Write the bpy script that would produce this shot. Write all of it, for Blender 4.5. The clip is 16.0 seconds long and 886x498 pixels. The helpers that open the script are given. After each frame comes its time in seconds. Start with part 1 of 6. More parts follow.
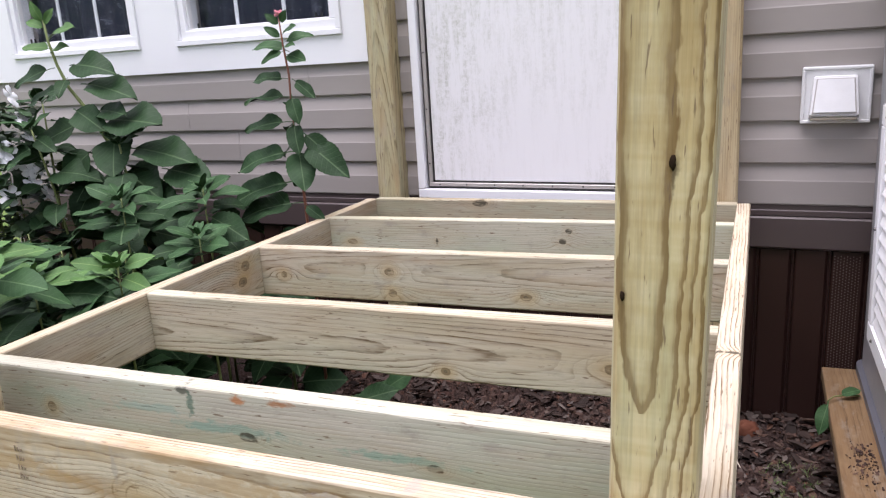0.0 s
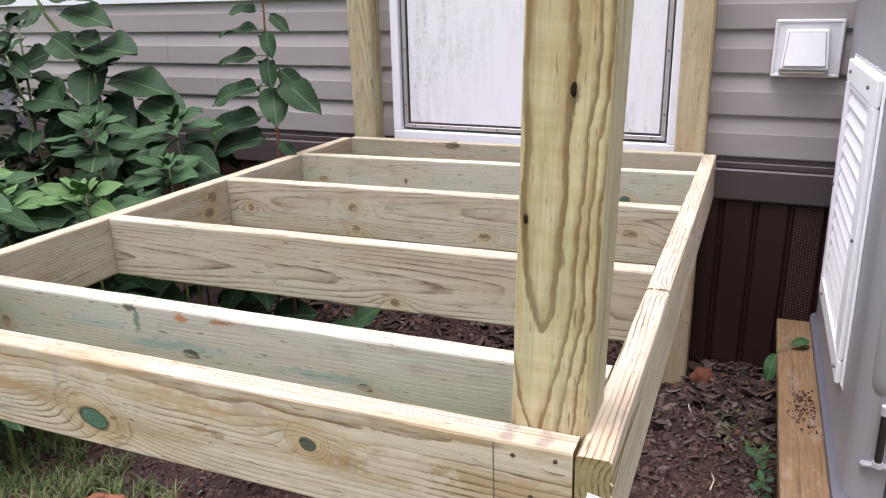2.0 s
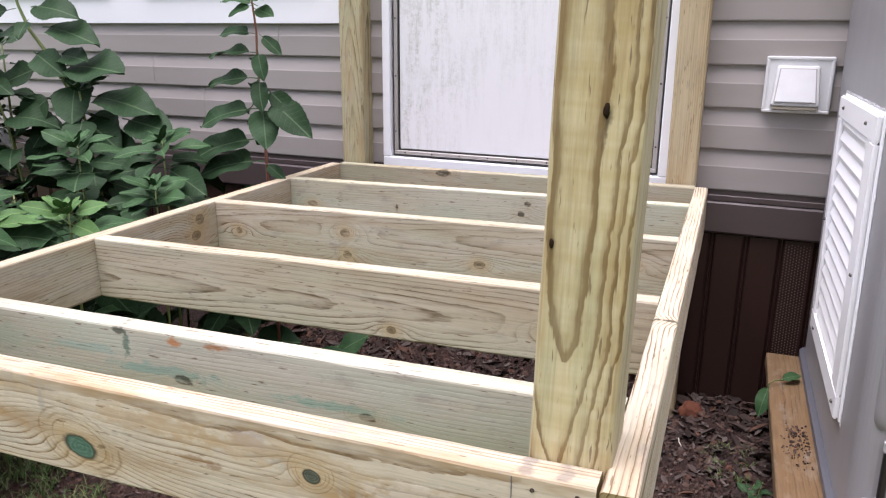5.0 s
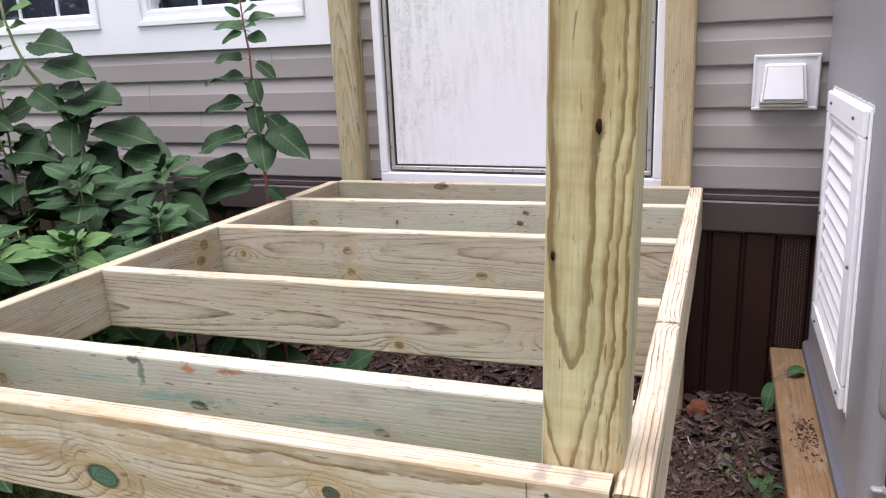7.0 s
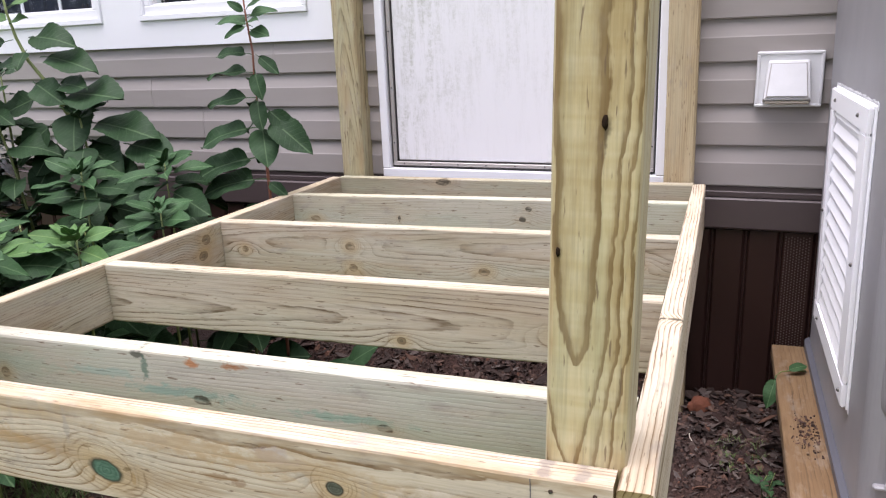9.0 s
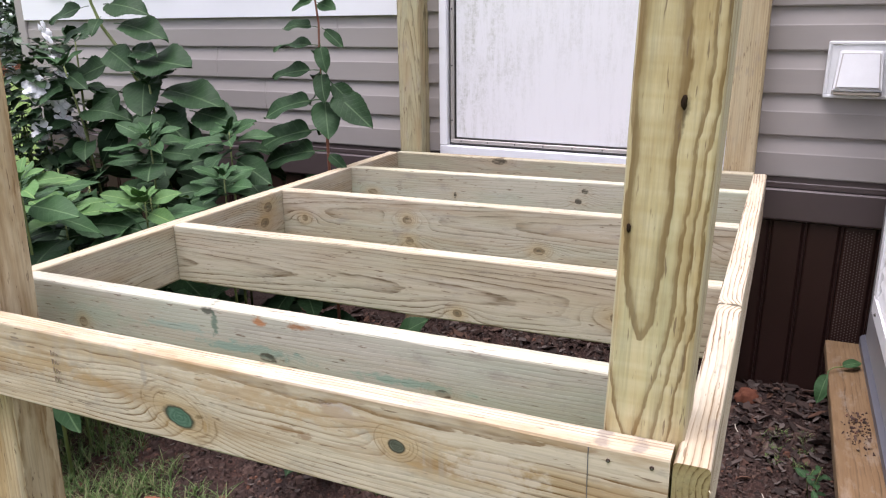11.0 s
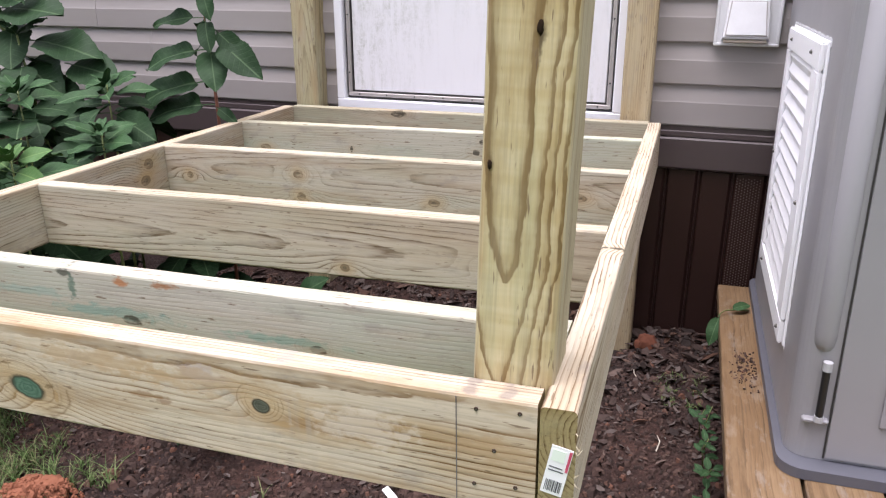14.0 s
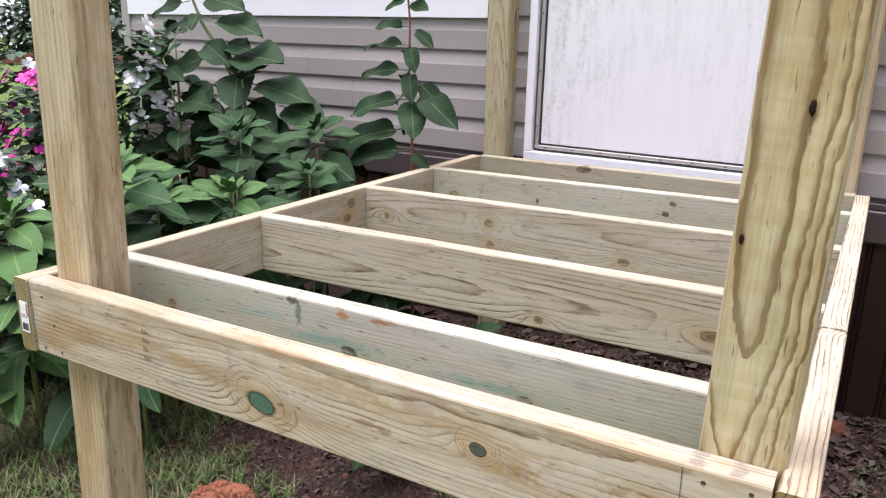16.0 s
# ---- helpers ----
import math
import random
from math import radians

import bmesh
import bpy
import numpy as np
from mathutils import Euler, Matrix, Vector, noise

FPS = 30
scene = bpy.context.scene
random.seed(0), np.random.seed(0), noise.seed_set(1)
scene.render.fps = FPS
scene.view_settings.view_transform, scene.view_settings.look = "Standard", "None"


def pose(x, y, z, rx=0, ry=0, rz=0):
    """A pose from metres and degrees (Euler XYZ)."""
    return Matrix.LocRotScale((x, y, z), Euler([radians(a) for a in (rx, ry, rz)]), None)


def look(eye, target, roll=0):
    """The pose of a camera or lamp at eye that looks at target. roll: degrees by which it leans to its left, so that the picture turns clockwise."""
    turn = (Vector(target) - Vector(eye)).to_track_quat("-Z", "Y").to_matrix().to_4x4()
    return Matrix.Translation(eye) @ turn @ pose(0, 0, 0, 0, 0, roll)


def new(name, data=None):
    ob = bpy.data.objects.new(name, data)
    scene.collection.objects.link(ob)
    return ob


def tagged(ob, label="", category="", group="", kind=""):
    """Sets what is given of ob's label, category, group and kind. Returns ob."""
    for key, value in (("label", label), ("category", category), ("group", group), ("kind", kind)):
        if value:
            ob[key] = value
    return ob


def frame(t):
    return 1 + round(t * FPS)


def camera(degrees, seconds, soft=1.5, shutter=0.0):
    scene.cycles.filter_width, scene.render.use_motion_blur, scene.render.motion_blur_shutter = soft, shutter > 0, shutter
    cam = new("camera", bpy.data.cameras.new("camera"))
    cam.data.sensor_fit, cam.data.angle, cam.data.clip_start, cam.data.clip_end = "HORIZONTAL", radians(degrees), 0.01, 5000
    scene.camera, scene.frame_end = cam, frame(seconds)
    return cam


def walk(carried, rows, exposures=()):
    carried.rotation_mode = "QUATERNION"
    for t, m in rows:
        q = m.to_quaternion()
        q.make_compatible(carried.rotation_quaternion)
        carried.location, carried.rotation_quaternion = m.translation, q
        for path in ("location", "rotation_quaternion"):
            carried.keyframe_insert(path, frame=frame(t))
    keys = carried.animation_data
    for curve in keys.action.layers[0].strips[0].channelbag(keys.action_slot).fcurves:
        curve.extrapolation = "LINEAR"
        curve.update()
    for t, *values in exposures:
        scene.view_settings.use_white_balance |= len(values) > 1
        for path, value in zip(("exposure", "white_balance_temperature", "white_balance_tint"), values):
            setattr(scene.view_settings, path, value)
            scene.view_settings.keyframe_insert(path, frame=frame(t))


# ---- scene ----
cam = camera(61.3, 16.0, 1.2)
PATH = [
    (0, (0.015, -0.668, 1.072), (-0.755, 1.113, 0.588), -4.1),
    (0.5, (0.009, -0.696, 1.049), (-0.668, 1.12, 0.555), -1.3),
    (1, (0.054, -0.706, 1.021), (-0.669, 1.075, 0.467), -0.2),
    (1.5, (0.093, -0.685, 1.003), (-0.646, 1.07, 0.395), -1.3),
    (2, (0.107, -0.67, 1.045), (-0.642, 1.081, 0.433), -1.9),
    (2.5, (0.1, -0.657, 1.067), (-0.641, 1.112, 0.498), -1.4),
    (3, (0.076, -0.659, 1.062), (-0.651, 1.126, 0.526), -0.5),
    (5.5, (0.053, -0.666, 1.029), (-0.63, 1.135, 0.492), -0.6),
    (6, (0.062, -0.674, 1.037), (-0.588, 1.133, 0.476), -2.0),
    (6.5, (0.062, -0.683, 1.045), (-0.615, 1.124, 0.517), -2.9),
    (7, (0.057, -0.687, 1.046), (-0.639, 1.117, 0.535), -3.2),
    (7.5, (0.052, -0.685, 1.045), (-0.651, 1.118, 0.54), -3.1),
    (8, (0.05, -0.686, 1.047), (-0.655, 1.117, 0.545), -3.2),
    (10.5, (0.057, -0.697, 1.043), (-0.645, 1.088, 0.474), -2.1),
    (11, (0.035, -0.727, 1.042), (-0.767, 1.016, 0.476), -1.2),
    (11.5, (0.041, -0.716, 1.036), (-0.766, 1.02, 0.457), -0.7),
    (12, (0.061, -0.696, 1.032), (-0.711, 1.05, 0.439), -1.1),
    (12.5, (0.074, -0.681, 1.048), (-0.667, 1.076, 0.447), -1.3),
    (13, (0.088, -0.665, 1.015), (-0.606, 1.104, 0.393), -0.5),
    (13.5, (0.088, -0.662, 1.004), (-0.53, 1.118, 0.333), -0.3),
    (14, (0.08, -0.662, 1.007), (-0.515, 1.126, 0.339), -0.8),
    (14.5, (0.056, -0.678, 1.02), (-0.606, 1.102, 0.393), -0.9),
    (15, (0.039, -0.69, 1.034), (-0.728, 1.063, 0.453), -0.6),
    (15.5, (0.017, -0.702, 1.037), (-0.848, 1.014, 0.485), -0.0),
    (16, (0.001, -0.726, 1.028), (-0.967, 0.936, 0.48), 0.6),
]
walk(cam, [(t, look(e, a, r)) for t, e, a, r in PATH], exposures=[(0, 0.31, 6360, 21), (2, 0.40, 6360, 21), (8, 0.36, 6360, 21), (12, 0.40, 6360, 21), (16, 0.40, 6360, 21)])

# ---------- light ----------
world = bpy.data.worlds.new("sky_world")
scene.world = world
world.use_nodes = True
wn = world.node_tree
bg = wn.nodes["Background"]
sky = wn.nodes.new("ShaderNodeTexSky")
sky.sky_type = "NISHITA"
sky.sun_disc = False
sky.sun_elevation = radians(75)
sky.sun_rotation = radians(200)
sky.air_density, sky.dust_density, sky.ozone_density = 1.0, 4.0, 1.0
soft_sky = wn.nodes.new("ShaderNodeMix")
soft_sky.data_type = "RGBA"
soft_sky.inputs[0].default_value = 0.75
grey_sky = wn.nodes.new("ShaderNodeRGB")
grey_sky.outputs[0].default_value = (8.2, 8.7, 9.6, 1)
wn.links.new(sky.outputs[0], soft_sky.inputs[6])
wn.links.new(grey_sky.outputs[0], soft_sky.inputs[7])
wn.links.new(soft_sky.outputs[2], bg.inputs[0])
bg.inputs[1].default_value = 0.128
sun = new("sun", bpy.data.lights.new("sun", "SUN"))
sun.data.energy, sun.data.angle, sun.data.color = 4.8, radians(50), (1.0, 0.985, 0.985)
sun.matrix_world = look((-0.6, -0.9, 6.0), (0, 0, 0))

# ---------- material nodes ----------
class Nodes:
    """Short hand for building a node material."""
    def __init__(self, name):
        self.mat = bpy.data.materials.new(name)
        self.mat.use_nodes = True
        self.t = self.mat.node_tree
        self.out = self.t.nodes["Principled BSDF"]

    def put(self, sock, v):
        if isinstance(v, bpy.types.NodeSocket):
            self.t.links.new(v, sock)
        else:
            sock.default_value = v

    def coord(self, which="Object"):
        return self.t.nodes.new("ShaderNodeTexCoord").outputs[which]

    def split(self, v):
        n = self.t.nodes.new("ShaderNodeSeparateXYZ")
        self.put(n.inputs[0], v)
        return n.outputs

    def join(self, x, y, z):
        n = self.t.nodes.new("ShaderNodeCombineXYZ")
        for s, v in zip(n.inputs, (x, y, z)):
            self.put(s, v)
        return n.outputs[0]

    def scale(self, v, s, off=(0, 0, 0)):
        n = self.t.nodes.new("ShaderNodeMapping")
        self.put(n.inputs[0], v)
        self.put(n.inputs[1], off)
        n.inputs[3].default_value = s
        return n.outputs[0]

    def m(self, op, a, b=0.0, c=0.0, clamp=False):
        n = self.t.nodes.new("ShaderNodeMath")
        n.operation, n.use_clamp = op, clamp
        for s, v in zip(n.inputs, (a, b, c)):
            self.put(s, v)
        return n.outputs[0]

    def noise(self, v, scale=5.0, detail=3.0, rough=0.55, distort=0.0):
        n = self.t.nodes.new("ShaderNodeTexNoise")
        self.put(n.inputs["Vector"], v)
        n.inputs["Scale"].default_value, n.inputs["Detail"].default_value = scale, detail
        n.inputs["Roughness"].default_value, n.inputs["Distortion"].default_value = rough, distort
        return n.outputs[0]

    def ramp(self, f, stops):
        n = self.t.nodes.new("ShaderNodeValToRGB")
        e = n.color_ramp.elements
        while len(e) < len(stops):
            e.new(0.5)
        for el, (p, c) in zip(e, stops):
            el.position = p
            el.color = (c, c, c, 1) if isinstance(c, (int, float)) else (*c, 1)
        self.put(n.inputs[0], f)
        return n.outputs[0]

    def mix(self, f, a, b, mode="MIX"):
        n = self.t.nodes.new("ShaderNodeMix")
        n.data_type, n.blend_type = "RGBA", mode
        self.put(n.inputs[0], f)
        for s, v in ((n.inputs[6], a), (n.inputs[7], b)):
            self.put(s, (*v, 1) if isinstance(v, tuple) else v)
        return n.outputs[2]

    def random(self):
        return self.t.nodes.new("ShaderNodeObjectInfo").outputs["Random"]

    def island(self):
        return self.t.nodes.new("ShaderNodeNewGeometry").outputs["Random Per Island"]

    def bump(self, h, strength=0.3, dist=0.002):
        n = self.t.nodes.new("ShaderNodeBump")
        n.inputs["Strength"].default_value, n.inputs["Distance"].default_value = strength, dist
        self.put(n.inputs["Height"], h)
        self.put(self.out.inputs["Normal"], n.outputs[0])

    def done(self, color, rough=0.6, metal=0.0, spec=0.5):
        self.put(self.out.inputs["Base Color"], (*color, 1) if isinstance(color, tuple) else color)
        self.put(self.out.inputs["Roughness"], rough)
        self.put(self.out.inputs["Metallic"], metal)
        self.put(self.out.inputs["Specular IOR Level"], spec)
        return self.mat


def wood(name, pith=(0.0, -0.05), slope=(0.01, 0.02), ring=0.008, knots=(), spots=(), early=(0.60, 0.50, 0.34),
         late=(0.36, 0.25, 0.13), green=0.35, contrast=0.8, wobble=0.006, seed=0.0, grain=(), worn=0.3, grey=1.0, chatter=0.0):
    """Treated pine, length along local X. pith: where the rings' centre runs at X = 0 (Y, Z); slope: how it drifts with X.
    knots: (x, z, rx, rz, kind, tilt in degrees or none); chatter: planer marks across the grain; spots: soft stains (x, z, rx, rz, colour, strength)."""
    early, late = (tuple(c * 0.93 for c in k) for k in (early, late))   # fresh-sawn colour, a little dulled by weather
    n = Nodes(name)
    co = n.scale(n.coord(), (1, 1, 1), (seed, 0, 0))
    x, y, z = n.split(n.coord())
    w1 = n.m("MULTIPLY", n.m("SUBTRACT", n.noise(n.scale(co, (3.0, 9, 9)), 1.0, 2), 0.5), wobble * 2)
    w2 = n.m("MULTIPLY", n.m("SUBTRACT", n.noise(n.scale(co, (11, 40, 40), (3, 7, 1)), 1.0, 3), 0.5), wobble * 0.7)
    yy = n.m("SUBTRACT", n.m("SUBTRACT", y, pith[0]), n.m("MULTIPLY", x, slope[0]))
    zz = n.m("SUBTRACT", n.m("SUBTRACT", z, pith[1]), n.m("MULTIPLY", x, slope[1]))
    r = n.m("SQRT", n.m("ADD", n.m("MULTIPLY", yy, yy), n.m("MULTIPLY", zz, zz)))
    w3 = n.m("MULTIPLY", n.m("SUBTRACT", n.noise(n.scale(co, (34, 150, 150), (8, 2, 5)), 1.0, 3), 0.5), ring * 0.24)
    r = n.m("ADD", n.m("ADD", r, w3), n.m("ADD", w1, w2))
    wob = n.m("MULTIPLY", n.m("SUBTRACT", n.noise(co, 60, 3), 0.5), 0.5)
    near = []
    for kx, kz, rx, rz, kind, *lean in knots:
        t_ = radians(lean[0]) if lean else 0.0
        ox, oz = n.m("SUBTRACT", x, kx), n.m("SUBTRACT", z, kz)
        dx = n.m("ADD", n.m("MULTIPLY", ox, math.cos(t_) / rx), n.m("MULTIPLY", oz, math.sin(t_) / rx))
        dz = n.m("SUBTRACT", n.m("MULTIPLY", oz, math.cos(t_) / rz), n.m("MULTIPLY", ox, math.sin(t_) / rz))
        d = n.m("SQRT", n.m("ADD", n.m("MULTIPLY", dx, dx), n.m("MULTIPLY", dz, dz)))
        ez = n.m("SUBTRACT", n.m("MULTIPLY", dz, 0.85), 0.30)
        ex = n.m("ADD", n.m("MULTIPLY", dx, 0.90), 0.12)
        loop = n.m("SQRT", n.m("ADD", n.m("MULTIPLY", ex, ex), n.m("MULTIPLY", ez, ez)))
        near.append((d, loop, kind))
        sx = n.m("MULTIPLY", dx, 0.50)
        swell = n.m("EXPONENT", n.m("MULTIPLY", n.m("ADD", n.m("MULTIPLY", sx, sx), n.m("MULTIPLY", dz, dz)), -0.30))
        r = n.m("ADD", r, n.m("MULTIPLY", swell, rz * 1.55))
    f = n.m("FRACT", n.m("DIVIDE", r, ring))
    rings = n.ramp(f, [(0.0, 0.0), (0.52, 0.04), (0.76, 0.40), (0.88, 1.0), (0.96, 1.0), (1.0, 0.0)])
    strong = n.ramp(n.noise(n.scale(co, (2.0, 14, 14), (0, 5, 9)), 2.0, 4), [(0.36, 0.14), (0.58, 1.0)])
    breaks = n.ramp(n.noise(n.scale(co, (9, 130, 130), (2, 1, 6)), 1.0, 3), [(0.32, 0.30), (0.55, 1.0)])
    f2 = n.m("FRACT", n.m("DIVIDE", r, ring * 0.43))
    thin = n.m("MULTIPLY", n.ramp(f2, [(0.0, 0.0), (0.6, 0.1), (0.9, 1.0), (1.0, 0.0)]), 0.22)
    amt = n.m("MULTIPLY", n.m("MULTIPLY", n.m("MAXIMUM", rings, thin), n.m("MULTIPLY", strong, breaks)), contrast)
    col = n.mix(amt, early, late)
    for g in grain:
        col = g(n, x, y, z, col, w2)
    fine = n.noise(n.scale(co, (7, 260, 260)), 1.0, 3)
    col = n.mix(0.6, col, n.ramp(fine, [(0.25, 0.60), (0.55, 1.0)]), "MULTIPLY")
    patch = n.ramp(n.noise(n.scale(co, (2.2, 12, 12), (4, 0, 2)), 1.0, 4), [(0.42, 0.0), (0.68, 1.0)])
    col = n.mix(n.m("MULTIPLY", patch, green), col, (0.40, 0.46, 0.34))
    rub = n.ramp(n.noise(n.scale(co, (4, 26, 26), (9, 3, 2)), 1.0, 6, 0.65), [(0.48, 0.0), (0.70, 1.0)])
    col = n.mix(n.m("MULTIPLY", rub, worn), col, (0.36, 0.25, 0.14))
    dull = n.ramp(n.noise(n.scale(co, (9, 20, 20), (1, 8, 4)), 1.0, 5, 0.65), [(0.55, 0.0), (0.72, 0.28)])
    col = n.mix(n.m("MULTIPLY", dull, grey), col, (0.44, 0.40, 0.35))
    flame = n.ramp(n.noise(n.scale(co, (1.7, 10, 10), (6, 2, 8)), 1.0, 5, 0.6, 0.6), [(0.46, 0.0), (0.58, 0.75), (0.66, 1.0)])
    col = n.mix(n.m("MULTIPLY", flame, worn), col, n.mix(1.0, col, (0.72, 0.58, 0.38), "MULTIPLY"))
    nick = n.ramp(n.noise(n.scale(co, (26, 210, 210), (5, 4, 3)), 1.0, 2), [(0.655, 0.0), (0.70, 0.75)])
    col = n.mix(nick, col, (0.15, 0.10, 0.06))
    smut = n.ramp(n.noise(n.scale(co, (13, 34, 34), (2, 6, 7)), 1.0, 5, 0.7), [(0.57, 0.0), (0.68, 0.42)])
    col = n.mix(n.m("MULTIPLY", smut, grey), col, (0.25, 0.22, 0.19))
    if chatter:
        bars = n.noise(n.scale(co, (75, 7, 7), (4, 2, 9)), 1.0, 2)
        where = n.ramp(n.noise(n.scale(co, (3.2, 13, 13), (2, 5, 1)), 1.0, 3), [(0.44, 0.0), (0.62, 1.0)])
        col = n.mix(n.m("MULTIPLY", n.m("MULTIPLY", n.ramp(bars, [(0.42, 0.0), (0.66, 1.0)]), where), chatter), col, (0.36, 0.31, 0.25))
    ends = n.m("ABSOLUTE", n.split(n.coord("Normal"))[0])
    col = n.mix(n.ramp(ends, [(0.8, 0.0), (0.95, 1.0)]), col, n.mix(1.0, col, (0.58, 0.55, 0.36), "MULTIPLY"))
    for sx, sz, rx, rz, c, s in spots:
        dx = n.m("DIVIDE", n.m("SUBTRACT", x, sx), rx)
        dz = n.m("DIVIDE", n.m("SUBTRACT", z, sz), rz)
        d = n.m("SQRT", n.m("ADD", n.m("MULTIPLY", dx, dx), n.m("MULTIPLY", dz, dz)))
        d = n.m("ADD", d, n.m("MULTIPLY", n.m("SUBTRACT", n.noise(n.scale(co, (45, 75, 75)), 1.0, 5, 0.65), 0.5), 2.4))
        col = n.mix(n.m("MULTIPLY", n.ramp(d, [(0.45, 1.0), (0.85, 0.0)]), s), col, c)
    lump_ = n.m("MULTIPLY", n.m("SUBTRACT", n.noise(co, 38, 2), 0.5), 0.42)
    gap = n.noise(n.scale(co, (1, 1, 1), (7, 1, 3)), 34, 2)
    for d, loop, kind in near:
        fill, pale, rim = {"green": ((0.040, 0.105, 0.070), (0.095, 0.185, 0.135), (0.030, 0.030, 0.020)),
                           "grey": ((0.040, 0.048, 0.036), (0.150, 0.175, 0.130), (0.030, 0.024, 0.016)),
                           "dark": ((0.030, 0.026, 0.018), (0.085, 0.075, 0.045), (0.07, 0.05, 0.028)),
                           "brown": ((0.055, 0.042, 0.024), (0.20, 0.150, 0.080), (0.075, 0.050, 0.026))}[kind]
        dd = n.m("ADD", d, n.m("ADD", n.m("MULTIPLY", lump_, {"dark": 2.4, "brown": 1.8}.get(kind, 1.0)), n.m("MULTIPLY", wob, 1.4 if kind == "dark" else 0.5)))
        halo = n.ramp(n.m("MULTIPLY", dd, 0.3), [(0.30, 1.0), (0.80, 0.0)])
        col = n.mix(n.m("MULTIPLY", halo, 0.12 if kind == "dark" else 0.42), col, (0.44, 0.30, 0.13))
        soft_loop = n.m("ADD", loop, n.m("MULTIPLY", lump_, 0.7))
        for at, wide_, much in ((1.30, 0.07, 0.60), (1.62, 0.10, 0.45), (2.0, 0.10, 0.60)):
            line = n.ramp(n.m("ABSOLUTE", n.m("SUBTRACT", soft_loop, at)), [(0.0, 1.0), (wide_, 0.0)])
            col = n.mix(n.m("MULTIPLY", n.m("MULTIPLY", line, much * {"dark": 0.35, "brown": 0.55}.get(kind, 1.0)), n.ramp(gap, [(0.38, 0.0), (0.52, 1.0)])), col, (0.17, 0.105, 0.048))
        wave_ = n.m("MULTIPLY", n.m("ADD", n.m("SINE", n.m("MULTIPLY", n.m("ADD", dd, n.m("MULTIPLY", wob, 0.9)), 13.0 if kind == "brown" else 22.0)), 1.0), 0.5)
        inner = n.mix(n.m("MULTIPLY", n.m("MULTIPLY", wave_, 0.75), n.ramp(n.noise(co, 120, 3), [(0.3, 0.2), (0.65, 1.0)])), fill, pale)
        if kind == "brown":
            inner = n.mix(n.ramp(dd, [(0.30, 0.0), (0.60, 1.0)]), inner, n.mix(wave_, (0.30, 0.215, 0.115), (0.14, 0.095, 0.048)))
        body = n.mix(n.ramp(dd, [(0.68, 0.0), (0.82, 1.0)]), inner, rim)
        if kind in ("brown", "dark"):   # half grown over, broken by streaks of paler wood
            body = n.mix(n.ramp(n.noise(n.scale(co, (38, 120, 120), (3, 3, 8)), 1.0, 3), [(0.46, 0.0), (0.62, 0.65)]), body, col)
        col = n.mix(n.m("MULTIPLY", n.ramp(dd, [(0.80, 1.0), (1.05, 0.0)]), {"brown": 0.82, "dark": 0.86}.get(kind, 0.96)), col, body)
    n.bump(n.m("SUBTRACT", n.m("MULTIPLY", fine, 0.6), n.m("MULTIPLY", rings, 0.5)), 0.25, 0.0015)
    return n.done(col, 0.72, spec=0.25)


def plain(name, color, rough=0.5, metal=0.0, vary=0.12, size=12.0, bump=0.08, spec=0.5):
    n = Nodes(name)
    co = n.coord()
    a = n.noise(co, size, 4)
    b = n.noise(co, size * 9, 3)
    col = n.mix(n.m("MULTIPLY", a, vary * 2), color, tuple(c * 0.72 for c in color))
    col = n.mix(n.m("MULTIPLY", b, vary), col, tuple(min(1, c * 1.15) for c in color))
    n.bump(b, bump, 0.001)
    return n.done(col, n.m("ADD", rough - 0.06, n.m("MULTIPLY", a, 0.12)), metal, spec)


def siding_material():
    n = Nodes("vinyl_siding")
    co = n.coord()
    grain = n.noise(n.scale(co, (2, 60, 60)), 6, 3)
    dirt = n.noise(n.scale(co, (1.5, 6, 9)), 1.5, 5)
    col = n.mix(n.ramp(dirt, [(0.35, 0.0), (0.8, 0.35)]), (0.345, 0.313, 0.295), (0.275, 0.248, 0.231))
    col = n.mix(n.m("MULTIPLY", n.random(), 0.14), col, (0.33, 0.30, 0.285))
    n.bump(grain, 0.12, 0.001)
    return n.done(col, 0.48)


def door_material():
    n = Nodes("weathered_white_door")
    co = n.coord()
    streak = n.noise(n.scale(co, (45, 45, 6)), 1.0, 6, 0.75)
    speck = n.noise(co, 85, 5, 0.8)
    area = n.ramp(n.noise(n.scale(co, (2.0, 2, 1.4), (1.3, 0, 0.4)), 1.0, 2), [(0.38, 0.0), (0.62, 1.0)])
    f = n.m("MULTIPLY", n.m("MULTIPLY", n.ramp(streak, [(0.42, 0.0), (0.66, 1.0)]), n.ramp(speck, [(0.40, 0.0), (0.62, 1.0)])), area)
    col = n.mix(n.m("MULTIPLY", f, 0.8), (0.80, 0.79, 0.81), (0.36, 0.37, 0.29))
    col = n.mix(n.m("MULTIPLY", n.ramp(streak, [(0.5, 0.0), (0.8, 1.0)]), 0.25), col, (0.62, 0.61, 0.60))
    n.bump(streak, 0.10, 0.001)
    return n.done(col, 0.45)


